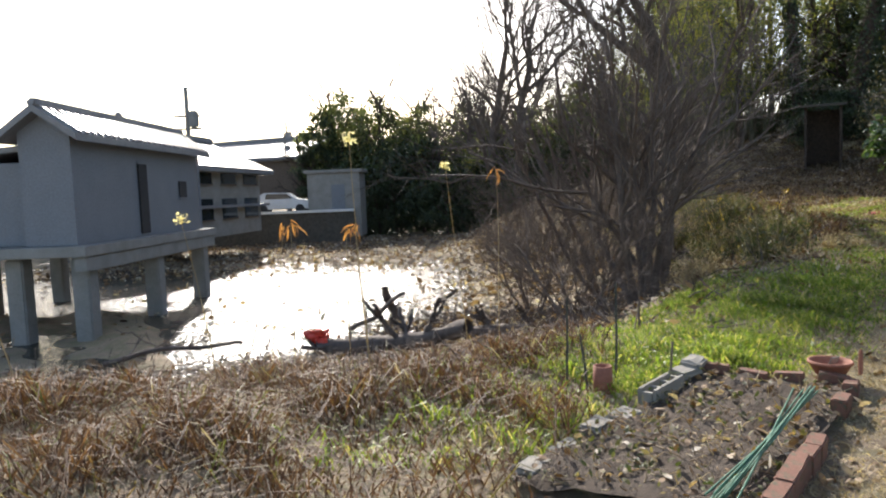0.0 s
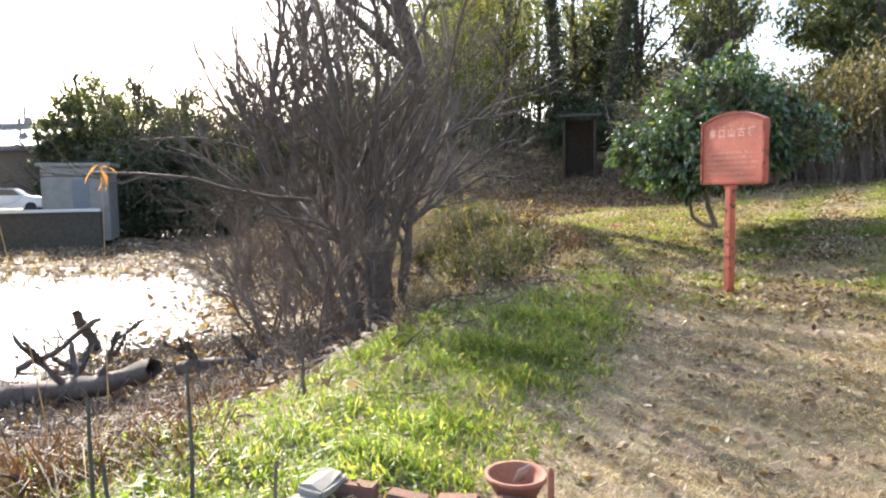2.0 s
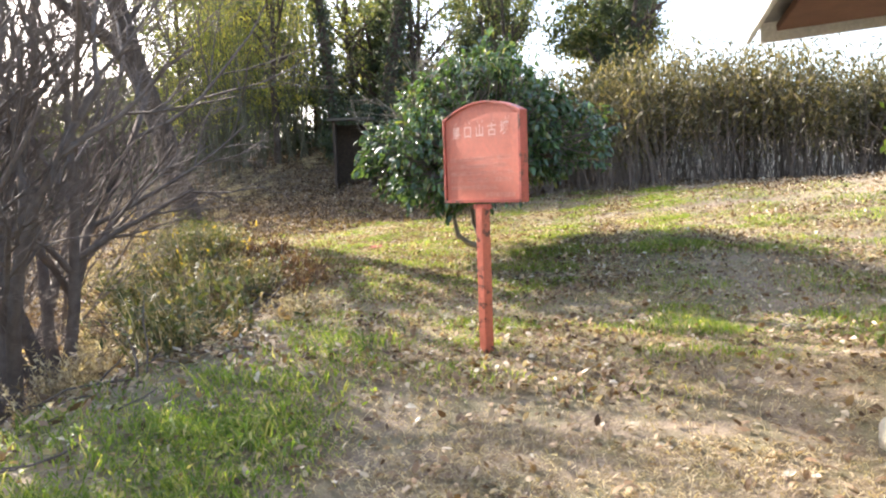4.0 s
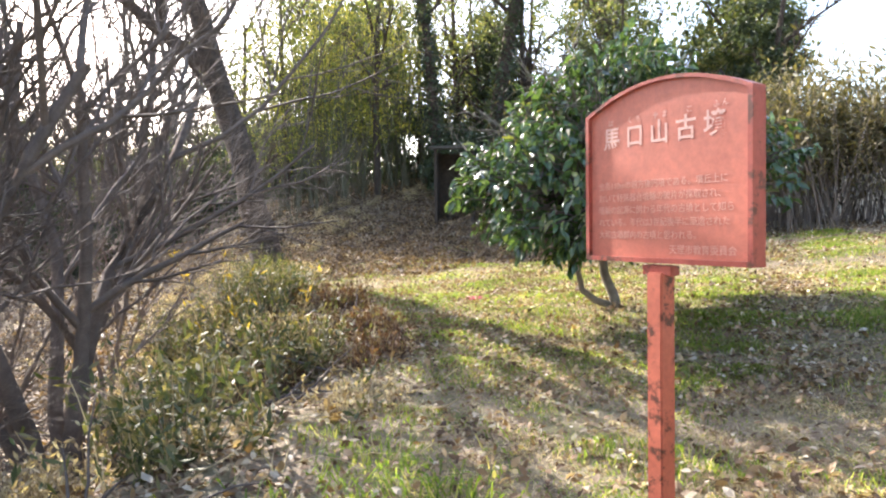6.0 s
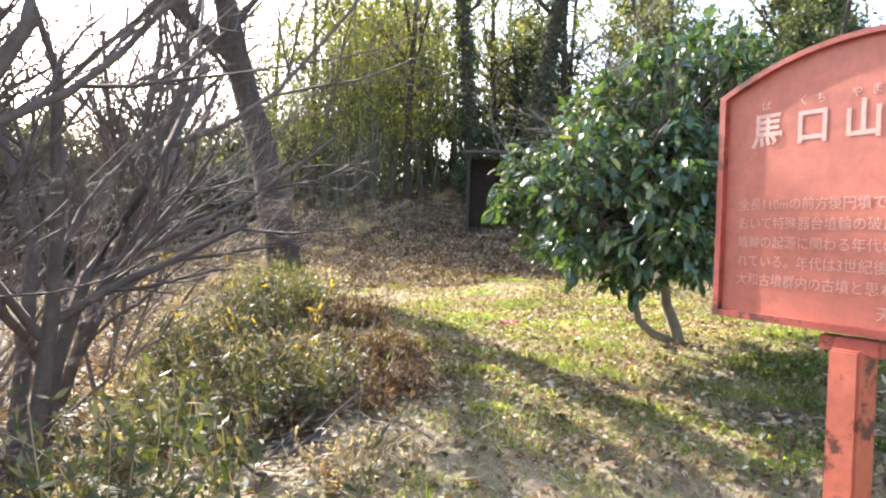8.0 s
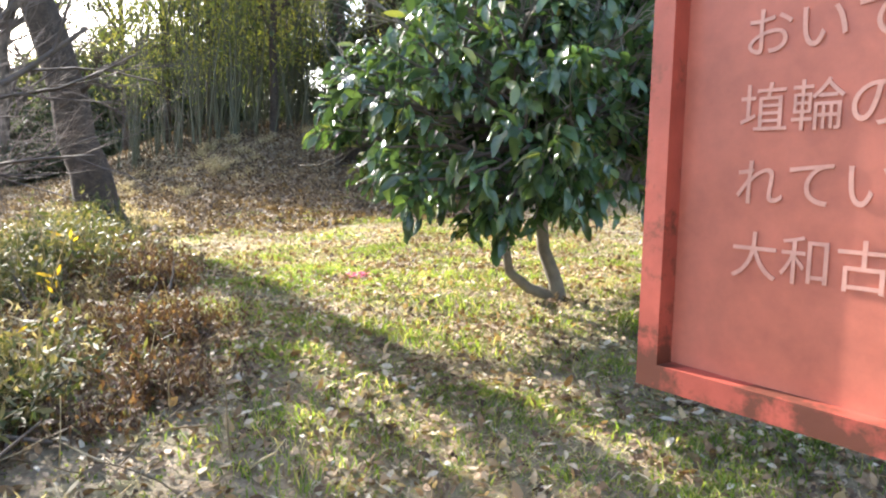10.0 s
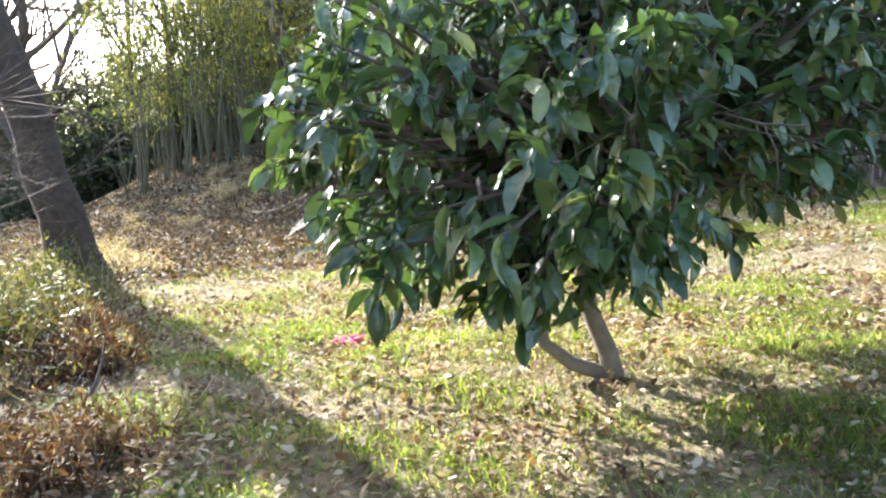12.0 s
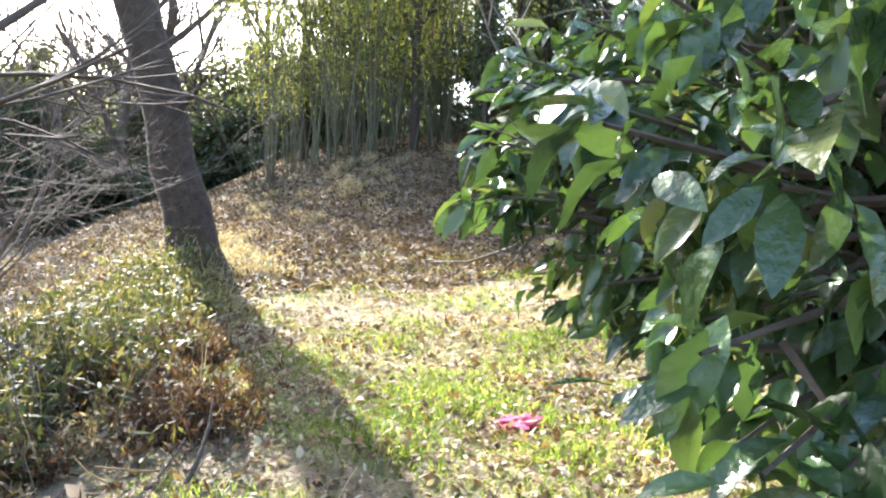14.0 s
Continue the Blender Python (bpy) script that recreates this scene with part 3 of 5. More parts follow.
place(low, [(16.2, 30, 0.9), (18, 28.6, 1.1), (15.2, 28.4, 0.8), (19.8, 27, 1.0), (16.8, 27.4, 0.8), (21.4, 25.2, 1.1), (23, 23.4, 1.1), (17, 26, 0.7)] + [(14.8 + 1.7 * i, 36.5 - 0.9 * i, 1.5) for i in range(7)], 4)


def bamboo():
    rng = np.random.default_rng(61)
    t = thing("bamboo", (0, 0, 0), "slim yellow-green bamboo culms with feathery leaves", "bamboo", "bamboo grove")
    culm_m = surface("bamboo_culm", (0.045, 0.045, 0.022), (0.1, 0.092, 0.042), 4, 40, 0.5, 0.1, 0.003)
    P = []
    for _ in range(8):
        b = rng.normal(0, 0.5, 2)
        pts, rad = limb(rng, (b[0], b[1], 0), (rng.normal(0, 0.13), rng.normal(0, 0.13), 1), 7.5 * rng.uniform(0.6, 1.1), 0.024, 0.006, 10, 0.035)
        V, F = tubes([(pts, rad)], 5)
        obj("culm", mesh_np("culm", V, F, True), culm_m, t)
        for q in pts[4:]:
            P.append(q + rng.normal(0, 1, (15, 3)) * np.array([0.6, 0.6, 0.45]))
    V, F = leaves(rng, np.concatenate(P), 0.19, 0.2, 0.5, 0.3, False)
    obj("crown", mesh_np("crown", V, F), M_LEAF_BAMBOO, t)
    return t


rb = np.random.default_rng(62)
place(bamboo(), [(8.4 + 7.8 * rb.random(), 30.2 + 5.0 * rb.random(), float(rb.uniform(0.8, 1.15))) for _ in range(28)], 5)

def ivy_tree(at, seed, h, r, lean):
    """A tall dark trunk wrapped in ivy, bare limbs at the top."""
    rng = np.random.default_rng(seed)
    pts, rad = limb(rng, (0, 0, 0), (lean, 0, 1), h, r, r * 0.45, 12, 0.035)
    lines = [(4, pts, rad)]
    for i in (6, 7, 8, 9, 10, 11):
        a = rng.uniform(0, 6.28)
        lines += branching(rng, pts[i], (math.cos(a), math.sin(a), 0.8), 2.6, r * 0.3, 3, (3, 4), 0.75, 0.6, 0.03, 0.16)
    k = 3600
    f = rng.random(k) ** 1.3 * 8.0
    i = f.astype(int)
    q = pts[i] + (pts[i + 1] - pts[i]) * (f - i)[:, None]
    a = rng.uniform(0, 2 * math.pi, k)
    rr = (rad[i] + 0.03 + 0.34 * rng.random(k) ** 2 * (0.35 + 0.65 * np.sin(f * 2.7 + seed) ** 2))[:, None]
    P = q + rr * np.stack([np.cos(a), np.sin(a), 0 * a], -1)
    tree_obj("ivy_tree", (at[0], at[1], gz(*at) - 0.1), "tall dark tree trunk wrapped in ivy at the wood's edge", "tree", lines, M_BARK, leaves(rng, P, 0.13, 0.8, 0.5, 0.35, False), M_LEAF_DARK, "ivy-clad trees", 8, "ivy")


ivy_tree((15.2, 30.2), 65, 12, 0.24, 0.02)
ivy_tree((16.9, 29.4), 66, 12, 0.34, 0.14)

# the thicket of dwarf bamboo along the foot of the mound
def thicket():
    rng = np.random.default_rng(71)
    t = thing("thicket_bush", (0, 0, 0), "tall thicket of browned dwarf bamboo", "thicket", "thicket along the mound")
    lines, P = [], []
    for _ in range(90):
        b = rng.uniform(-1, 1, 2) * (1.1, 0.8)
        pts, rad = limb(rng, (b[0], b[1], 0), (rng.normal(0, 0.2), rng.normal(0, 0.2), 1), rng.uniform(1.8, 2.9), 0.011, 0.004, 5, 0.06)
        lines.append((pts, rad))
        P.append(pts[-1] + rng.normal(0, 1, (42, 3)) * (0.24, 0.24, 0.4) - (0, 0, 0.25))
    V, F = tubes(lines, 4)
    tagged(obj("stem", mesh_np("stem", V, F), M_TWIG, t), kind="stuff")
    V, F = leaves(rng, np.concatenate(P), 0.17, 0.25, 0.6, 0.35, False)
    obj("crown", mesh_np("crown", V, F), M_LEAF_SASA, t)
    return t


row = [(15.0 + 0.62 * i + rb.normal(0, 0.25), 21.8 - 1.12 * i + rb.normal(0, 0.3), float(rb.uniform(0.8, 1.08))) for i in range(20)]
row += [(x + 1.3, y + 0.8, s * 1.15) for x, y, s in row]
place(thicket(), row, 6)


# ---- the notice board ----
def sign():
    bx, by = 6.68, 8.2
    g = gz(bx, by)
    s = thing("notice_board", (bx, by, g), "red-painted notice board with arched top on a rusty post", "sign", rz=-84)
    # local x runs along the board, local -y is its face
    W, H, ARCH, Z0 = 0.875, 0.655, 0.105, 1.16
    part("post", box_bm((0.082, 0.082, Z0 + 0.16), (-0.02, 0.0, -0.2), 0.006), M_POST, s, "red post with rust patches")
    arc = [(-W / 2 + W * i / 16, H + ARCH * (1 - (2 * i / 16 - 1) ** 2)) for i in range(17)]
    outline = [(-W / 2, 0)] + arc + [(W / 2, 0)]
    part("panel", prism_bm([(x * 0.985, z * 0.985 + 0.006) for x, z in outline], 0.03, at=(0, 0, Z0)), M_SIGN, s)
    # raised rim
    bm = bmesh.new()
    n = len(outline)
    inner = [(x * 0.955, 0.02 + z * 0.955) for x, z in outline]
    for i in range(n):
        j = (i + 1) % n
        quad = [outline[i], outline[j], inner[j], inner[i]]
        a = [bm.verts.new((x, -0.034, Z0 + z)) for x, z in quad]
        b = [bm.verts.new((x, 0.04, Z0 + z)) for x, z in quad]
        bm.faces.new(a)
        bm.faces.new(list(reversed(b)))
        for k in range(4):
            bm.faces.new((a[k], b[k], b[(k + 1) % 4], a[(k + 1) % 4]))
    bmesh.ops.remove_doubles(bm, verts=bm.verts, dist=0.0004)
    bmesh.ops.recalc_face_normals(bm, faces=bm.faces)
    part("rim", bm, M_SIGN_EDGE, s, "dark red raised rim")
    part("bracket", box_bm((0.16, 0.05, 0.04), (-0.02, 0.0, Z0 - 0.05), 0.004), M_SIGN_EDGE, s)

    def words(text, size, at, mat, name, bold=0.0, align="CENTER"):
        cu = bpy.data.curves.new(name, "FONT")
        cu.body, cu.size, cu.extrude, cu.offset = text, size, 0.0003, bold
        cu.align_x, cu.align_y = align, "CENTER"
        tmp = bpy.data.objects.new("tmp", cu)
        scene.collection.objects.link(tmp)
        dg = bpy.context.evaluated_depsgraph_get()
        me = bpy.data.meshes.new_from_object(tmp.evaluated_get(dg))
        bpy.data.objects.remove(tmp)
        me.transform(pose(at[0], -0.0163, at[1], 90, 0, 0))
        if not len(me.vertices):
            return
        ob = obj(name, me, mat, s)
        if name == "text_line":
            tagged(ob, kind="stuff")

    for i, c in enumerate("馬口山古墳"):
        words(c, 0.105, (-0.285 + 0.137 * i, Z0 + 0.535), M_LETTER, "letter", 0.002)
    for c, x in (("ば", -0.29), ("く", -0.175), ("ち", -0.125), ("や", -0.03), ("ま", 0.02), ("こ", 0.145), ("ふ", 0.27), ("ん", 0.31)):
        words(c, 0.03, (x, Z0 + 0.61), M_LETTER, "reading_mark")
    for k, line in enumerate(("全長110mの前方後円墳である。墳丘上に", "おいて特殊器台埴輪の破片が採取され、", "埴輪の起源に関わる年代の古墳として知ら", "れている。年代は3世紀後半に築造された", "大和古墳群内の古墳と思われる。")):
        w = 0.038
        words(line, w, (-0.37, Z0 + 0.33 - 0.054 * k), M_TEXT, "text_line", 0.0, "LEFT")
    words("天理市教育委員会", 0.04, (0.2, Z0 + 0.055), M_TEXT, "text_line")


sign()

# ---- far side of the pond ----
def gable_roof(bm, w, d, rise, z, over=0.35, thick=0.16):
    """Two roof slabs; the ridge runs along y."""
    for s in (-1, 1):
        x0, x1 = 0.0, s * (w / 2 + over)
        zz = z + rise
        drop = rise * (w / 2 + over) / (w / 2)
        y0, y1 = -d / 2 - over, d / 2 + over
        a = [(x0, y0, zz), (x0, y1, zz), (x1, y1, zz - drop), (x1, y0, zz - drop)]
        lo = [bm.verts.new((x, y, q)) for x, y, q in a]
        hi = [bm.verts.new((x, y, q + thick)) for x, y, q in a]
        bm.faces.new(lo)
        bm.faces.new(hi)
        for k in range(4):
            bm.faces.new((lo[k], lo[(k + 1) % 4], hi[(k + 1) % 4], hi[k]))
    bmesh.ops.recalc_face_normals(bm, faces=bm.faces)
    return bm


def gabled_walls(w, d, h, rise):
    bm = bmesh.new()
    lo = [(-w / 2, -d / 2), (w / 2, -d / 2), (w / 2, d / 2), (-w / 2, d / 2)]
    b = [bm.verts.new((x, y, 0)) for x, y in lo]
    t = [bm.verts.new((x, y, h)) for x, y in lo]
    r = [bm.verts.new((0, -d / 2, h + rise)), bm.verts.new((0, d / 2, h + rise))]
    bm.faces.new(list(reversed(b)))
    bm.faces.new((b[0], b[1], t[1], r[0], t[0]))
    bm.faces.new((b[2], b[3], t[3], r[1], t[2]))
    bm.faces.new((b[1], b[2], t[2], t[1]))
    bm.faces.new((b[3], b[0], t[0], t[3]))
    return bm


def tile_rows(parent, w, d, rise, z, over=0.35):
    """Rounded tile ribs running down both slopes."""
    bm = bmesh.new()
    run, drop = w / 2 + over, rise * (w / 2 + over) / (w / 2)
    n = int((d + 2 * over) / 0.32)
    slope = math.degrees(math.atan2(drop, run))
    L = math.hypot(run, drop)
    for s in (-1, 1):
        for i in range(n):
            y = -d / 2 - over + 0.16 + 0.32 * i
            box_bm((L, 0.1, 0.07), (s * run / 2, y, z + rise - drop / 2 + 0.15), 0.0, bm, ry=s * slope)
    ob = part("tile_rib", bm, M_ROOF, parent)
    tagged(ob, kind="stuff")


def shed():
    W, D, H, R = 1.2, 7.4, 2.6, 0.42
    s = thing("shed_on_stilts", (-9.0, 19.25, 0.68), "grey metal shed on concrete stilts over the pond", "building", rz=-1)
    part("wall", gabled_walls(W, D, H, R), M_SHED, s, "flat blue-grey metal cladding")
    part("roof", gable_roof(bmesh.new(), W, D, R, H), M_ROOF, s, "grey tiled roof bright in the sun")
    tile_rows(s, W, D, R, H)
    part("ridge", box_bm((0.24, D + 0.7, 0.2), (0, 0, H + R + 0.1), 0.05), M_ROOF, s)
    part("deck", box_bm((W + 5.2, D + 0.8, 0.24), (-2.2, 0, -0.25), 0.02), M_CONC, s)
    part("deck_beam", box_bm((0.3, D + 0.6, 0.34), (W / 2 + 0.2, 0, -0.6), 0.02), M_CONC, s)
    part("lean_to_wall", box_bm((4.2, D - 0.6, 1.95), (-W / 2 - 2.1, 0.1, 0), 0.01), M_SHED, s)
    part("lean_to_roof", box_bm((4.6, D - 0.2, 0.14), (-W / 2 - 2.2, 0.1, 2.05), 0.02, ry=-4), M_ROOF, s)
    # doorway and window are solid boxes, the indoor shade put into their colour
    w = part("doorway", box_bm((0.06, 0.5, 1.9), (W / 2 + 0.02, -0.3, 0.08), 0.01), M_OPENING_SHADE, s)
    part("door_frame", box_bm((0.05, 0.62, 0.07), (W / 2 + 0.04, -0.3, 1.98), 0.01), M_SHED, w)
    w = part("window", box_bm((0.05, 0.55, 0.5), (W / 2 + 0.02, 2.4, 1.05), 0.01), M_OPENING_SHADE, s)
    part("window_frame", box_bm((0.06, 0.65, 0.05), (W / 2 + 0.03, 2.4, 1.0), 0.01), M_SHED, w)
    part("downpipe", lathe_bm([(0.04, 0), (0.04, H)], 8, (W / 2 + 0.08, D / 2 - 0.1, 0)), M_SHED, s)
    for x, y in ((0.6, -3.5), (0.6, 0.1), (0.6, 3.5), (-0.95, -3.5), (-4.2, -3.5), (-4.2, 0.1), (-4.2, 3.5)):
        part("stilt", box_bm((0.42, 0.42, 2.4), (x, y, -2.68), 0.03), M_CONC, s, "stained concrete pile")


shed()


def house(at, w, d, h, rise, rz, label, wall_m=M_WHITE, floors=2):
    s = thing("house", at, label, "house", "houses across the pond", rz=rz)
    part("wall", gabled_walls(w, d, h, rise), wall_m, s)
    part("roof", gable_roof(bmesh.new(), w, d, rise, h, 0.7, 0.25), M_ROOF, s, "grey tiled roof")
    part("ridge", box_bm((0.4, d + 1.4, 0.35), (0, 0, h + rise + 0.2), 0.08), M_ROOF, s)
    for f in range(floors):
        part("eave_band", box_bm((w + 0.9, d + 0.9, 0.16), (0, 0, h * (f + 1) / floors - 0.35), 0.03), M_ROOF, s)
        for i in range(3):
            x = -w / 2 + w * (i + 0.5) / 3
            win = part("window", box_bm((w / 5, 0.1, 1.1), (x, -d / 2 - 0.03, h * f / floors + 0.9), 0.01), M_GLASS, s)
            part("frame", box_bm((w / 5 + 0.16, 0.14, 0.08), (x, -d / 2 - 0.04, h * f / floors + 0.84), 0.01), M_WOOD, win)
            win = part("window", box_bm((0.1, d / 5, 1.1), (w / 2 + 0.03, -d / 2 + d * (i + 0.5) / 3, h * f / floors + 0.9), 0.01), M_GLASS, s)
            part("frame", box_bm((0.14, d / 5 + 0.16, 0.08), (w / 2 + 0.04, -d / 2 + d * (i + 0.5) / 3, h * f / floors + 0.84), 0.01), M_WOOD, win)
    return s


house((-15.3, 38, -0.3), 6.5, 9, 3.7, 1.5, -6, "old two-storey house with grey tiled roof", M_CONC)
house((-24, 52, 1.2), 8, 11, 4.2, 1.8, 20, "old house with grey tiled roof and pale walls")
house((-17, 66, 1.2), 9, 12, 4.0, 1.6, 70, "low far house with grey tiled roof", M_WOOD, 1)


def pole(x, y, h, arms):
    s = thing("utility_pole", (x, y, gz(x, y)), "concrete utility pole with crossarms", "pole", "utility poles")
    part("pole", lathe_bm([(0.15, 0), (0.1, h)], 10), M_CONC, s)
    for z in arms:
        part("crossarm", box_bm((1.3, 0.09, 0.09), (0, 0, z), 0.01), M_CONC, s)
    part("transformer", lathe_bm([(0.1, 0), (0.24, 0.05), (0.24, 0.7), (0.12, 0.8)], 12, (0.3, 0, h - 1.9)), M_CONC, s)


pole(-12.3, 33.0, 8.6, (7.2, 6.6))
pole(-14.6, 62.0, 9.0, (8.2, 7.5))
pole(-15.8, 68.0, 10.0, (9.2, 8.5))

# the road bridge across the pond; a dark box stands for the shade beneath
tagged(part("bridge_underside_shade", box_bm((20, 4.0, 2.5), (-16.5, 48.5, -1.95), 0.05), M_SLAB), "long dark solid box standing for the shade under a road bridge", "wall", kind="structure")
tagged(part("coping", box_bm((20, 0.4, 0.18), (-16.5, 46.5, 0.55), 0.03), M_WHITE), "pale concrete coping along the road bridge", "wall", kind="structure")
hut = thing("pump_house", (-7.9, 48.6, -1.2), "small grey concrete pump house at the pond's edge", "building")
part("wall", box_bm((3.6, 3.0, 4.4), (0, 0, 0), 0.05), M_CONC, hut)
part("roof", box_bm((4.0, 3.4, 0.22), (0, 0, 4.4), 0.04), M_CONC, hut)
part("door", box_bm((0.9, 0.08, 2.0), (0.3, -1.52, 1.6), 0.01), M_SHED, hut)


def car(at, rz):
    c = thing("car", at, "small pale car parked on the road by the wall", "car", rz=rz)
    side = [(-2.0, 0.3), (2.0, 0.3), (2.05, 0.75), (1.75, 0.9), (0.95, 1.0), (0.45, 1.42), (-1.2, 1.46), (-1.85, 1.0), (-2.05, 0.8)]
    bm = prism_bm(side, 1.6)
    bmesh.ops.bevel(bm, geom=list(bm.edges), offset=0.06, segments=2, affect="EDGES")
    part("body", bm, M_CAR, c)
    glass = [(-1.1, 1.02), (0.8, 1.02), (0.38, 1.36), (-1.0, 1.39)]
    part("side_window", prism_bm(glass, 0.02, at=(0, -0.81, 0)), M_GLASS, c)
    part("side_window", prism_bm(glass, 0.02, at=(0, 0.81, 0)), M_GLASS, c)
    for x in (-1.25, 1.25):
        for y in (-0.72, 0.72):
            t = part("wheel", box_bm((0.02, 0.02, 0.02), (x, y, 0.3)), M_TYRE, c)
            bm = lathe_bm([(0.24, -0.1), (0.31, -0.08), (0.31, 0.08), (0.24, 0.1)], 18)
            bmesh.ops.transform(bm, matrix=pose(x, y, 0.31, 90, 0, 0), verts=bm.verts)
            part("tyre", bm, M_TYRE, t)


car((-11.6, 48.0, 0.55), 3)

far = np.random.default_rng(9)
def copies(proto, spots):
    for x, y, s in spots:
        copy_thing(proto, pose(x, y, gz(x, y) - 0.2, 0, 0, float(far.uniform(0, 360))) @ Matrix.Diagonal((s, s, s * float(far.uniform(0.85, 1.15)), 1)))


copies(ever, [(-5.5 + 3.2 * i + far.normal(0, 0.7), 57 - 0.5 * i + far.normal(0, 1.6), float(far.uniform(0.95, 1.3))) for i in range(9)])
copies(ever, [(-9.8, 60, 1.3), (-7.5, 62, 1.3)] + [(-7 + 2.6 * i + far.normal(0, 0.7), 61 - 0.4 * i, float(far.uniform(0.9, 1.2))) for i in range(10)])
copies(cedar, [(-11.4, 57.5, 1.1), (-10.2, 58, 1.2)])
copies(low, [(-6 + 2.3 * i + far.normal(0, 0.5), 52.5 - 0.6 * i + far.normal(0, 1.0), float(far.uniform(1.5, 2.3))) for i in range(11)] + [(-8 + 1.9 * i + far.normal(0, 0.5), 56.5 - 0.5 * i, float(far.uniform(2.0, 2.9))) for i in range(13)])
copies(thin, [(15.5, 46, 1.0), (3, 52, 0.9), (8, 50, 1.0)])

# the little shed under the trees, their shade put into its dark colours
def wood_hut():
    x, y = 13.7, 25.4
    s = thing("wood_hut", (x, y, gz(x, y) - 0.1), "small open-fronted hut with a flat roof, shade put into its dark colours", "hut", rz=-30)
    for px in (-0.55, 0.55):
        for py in (-0.5, 0.5):
            part("post", box_bm((0.09, 0.09, 2.25), (px, py, 0), 0.01), M_BARK, s)
    part("back_wall", box_bm((1.1, 0.05, 2.2), (0, 0.5, 0), 0.01), M_BARK, s)
    part("side_wall", box_bm((0.05, 0.9, 2.2), (0.57, 0, 0), 0.01), M_BARK, s)
    part("side_wall", box_bm((0.05, 0.9, 2.2), (-0.57, 0, 0), 0.01), M_BARK, s)
    part("roof", box_bm((1.5, 1.5, 0.09), (0, 0, 2.3), 0.02, rx=5), M_SLAB, s)


wood_hut()

# ---- beside the path: house, hedge, wall, slab ----
def eave_house():
    s = thing("eave_house", (8.93, 7.23, -0.2), "house corner with a brown wooden eave", "house", rz=-50)
    part("wall", box_bm((5.0, 4.5, 3.3), (3.6, -3.0, 0), 0.02), M_PLASTER, s)
    part("corner_post", box_bm((0.16, 0.16, 3.3), (1.05, -0.75, 0), 0.01), M_WOOD, s)
    part("soffit", box_bm((6.6, 6.2, 0.06), (3.3, -3.0, 3.26), 0.005, ry=-3), M_SOFFIT, s, "brown boarded soffit")
    part("roof", box_bm((6.9, 6.5, 0.16), (3.25, -3.0, 3.36), 0.02, ry=-3), M_ROOF, s)
    part("fascia", box_bm((6.7, 0.04, 0.24), (3.25, 0.26, 3.2), 0.005, ry=-3), M_WHITE, s, "pale fascia board")
    part("fascia", box_bm((0.04, 6.4, 0.24), (-0.2, -3.0, 3.02), 0.005), M_WHITE, s, "pale fascia board")
    for i in range(12):
        part("rafter", box_bm((0.06, 6.0, 0.09), (0.1 + 0.55 * i, -3.0, 3.13 + 0.029 * i), 0.005), M_SOFFIT, s)


eave_house()
WALL_RZ = 43.5   # the wall and the slab run this way, away from the start
wall_end = Vector((7.28, 5.6, 0))
wall_dir = Vector((-math.cos(radians(WALL_RZ)), -math.sin(radians(WALL_RZ)), 0))
wall_side = Vector((wall_dir.y, -wall_dir.x, 0)) * -1


def garden_wall():
    rng = np.random.default_rng(81)
    L = 3.3
    mid = wall_end + wall_dir * (L / 2) + wall_side * 0.14
    g = gz(mid.x, mid.y)
    s = thing("garden_wall", (mid.x, mid.y, g), "low pale concrete wall on rough stones", "wall", kind="structure", rz=WALL_RZ)
    bm = box_bm((L, 0.24, 0.42), (0, 0, 0.3), 0.03)
    bmesh.ops.subdivide_edges(bm, edges=bm.edges, cuts=3)
    for v in bm.verts:
        v.co += Vector(rng.normal(0, 0.008, 3))
    part("coping", bm, M_PLASTER, s, "rounded pale concrete top", True)
    for i in range(15):
        for r in range(2):
            bm = bmesh.new()
            bmesh.ops.create_icosphere(bm, subdivisions=2, radius=1)
            sx, sy, sz = rng.uniform(0.09, 0.16), rng.uniform(0.1, 0.15), rng.uniform(0.08, 0.13)
            for v in bm.verts:
                v.co = Vector((v.co.x * sx, v.co.y * sy, v.co.z * sz)) * (1 + 0.16 * noise.noise(v.co * 2.1 + Vector((i, r, 0))))
            bmesh.ops.translate(bm, vec=(-L / 2 + 0.12 + 0.22 * i + 0.1 * r, 0.05 + rng.normal(0, 0.03), 0.08 + 0.17 * r), verts=bm.verts)
            part("stone", bm, M_STONE, s, "", True)


garden_wall()


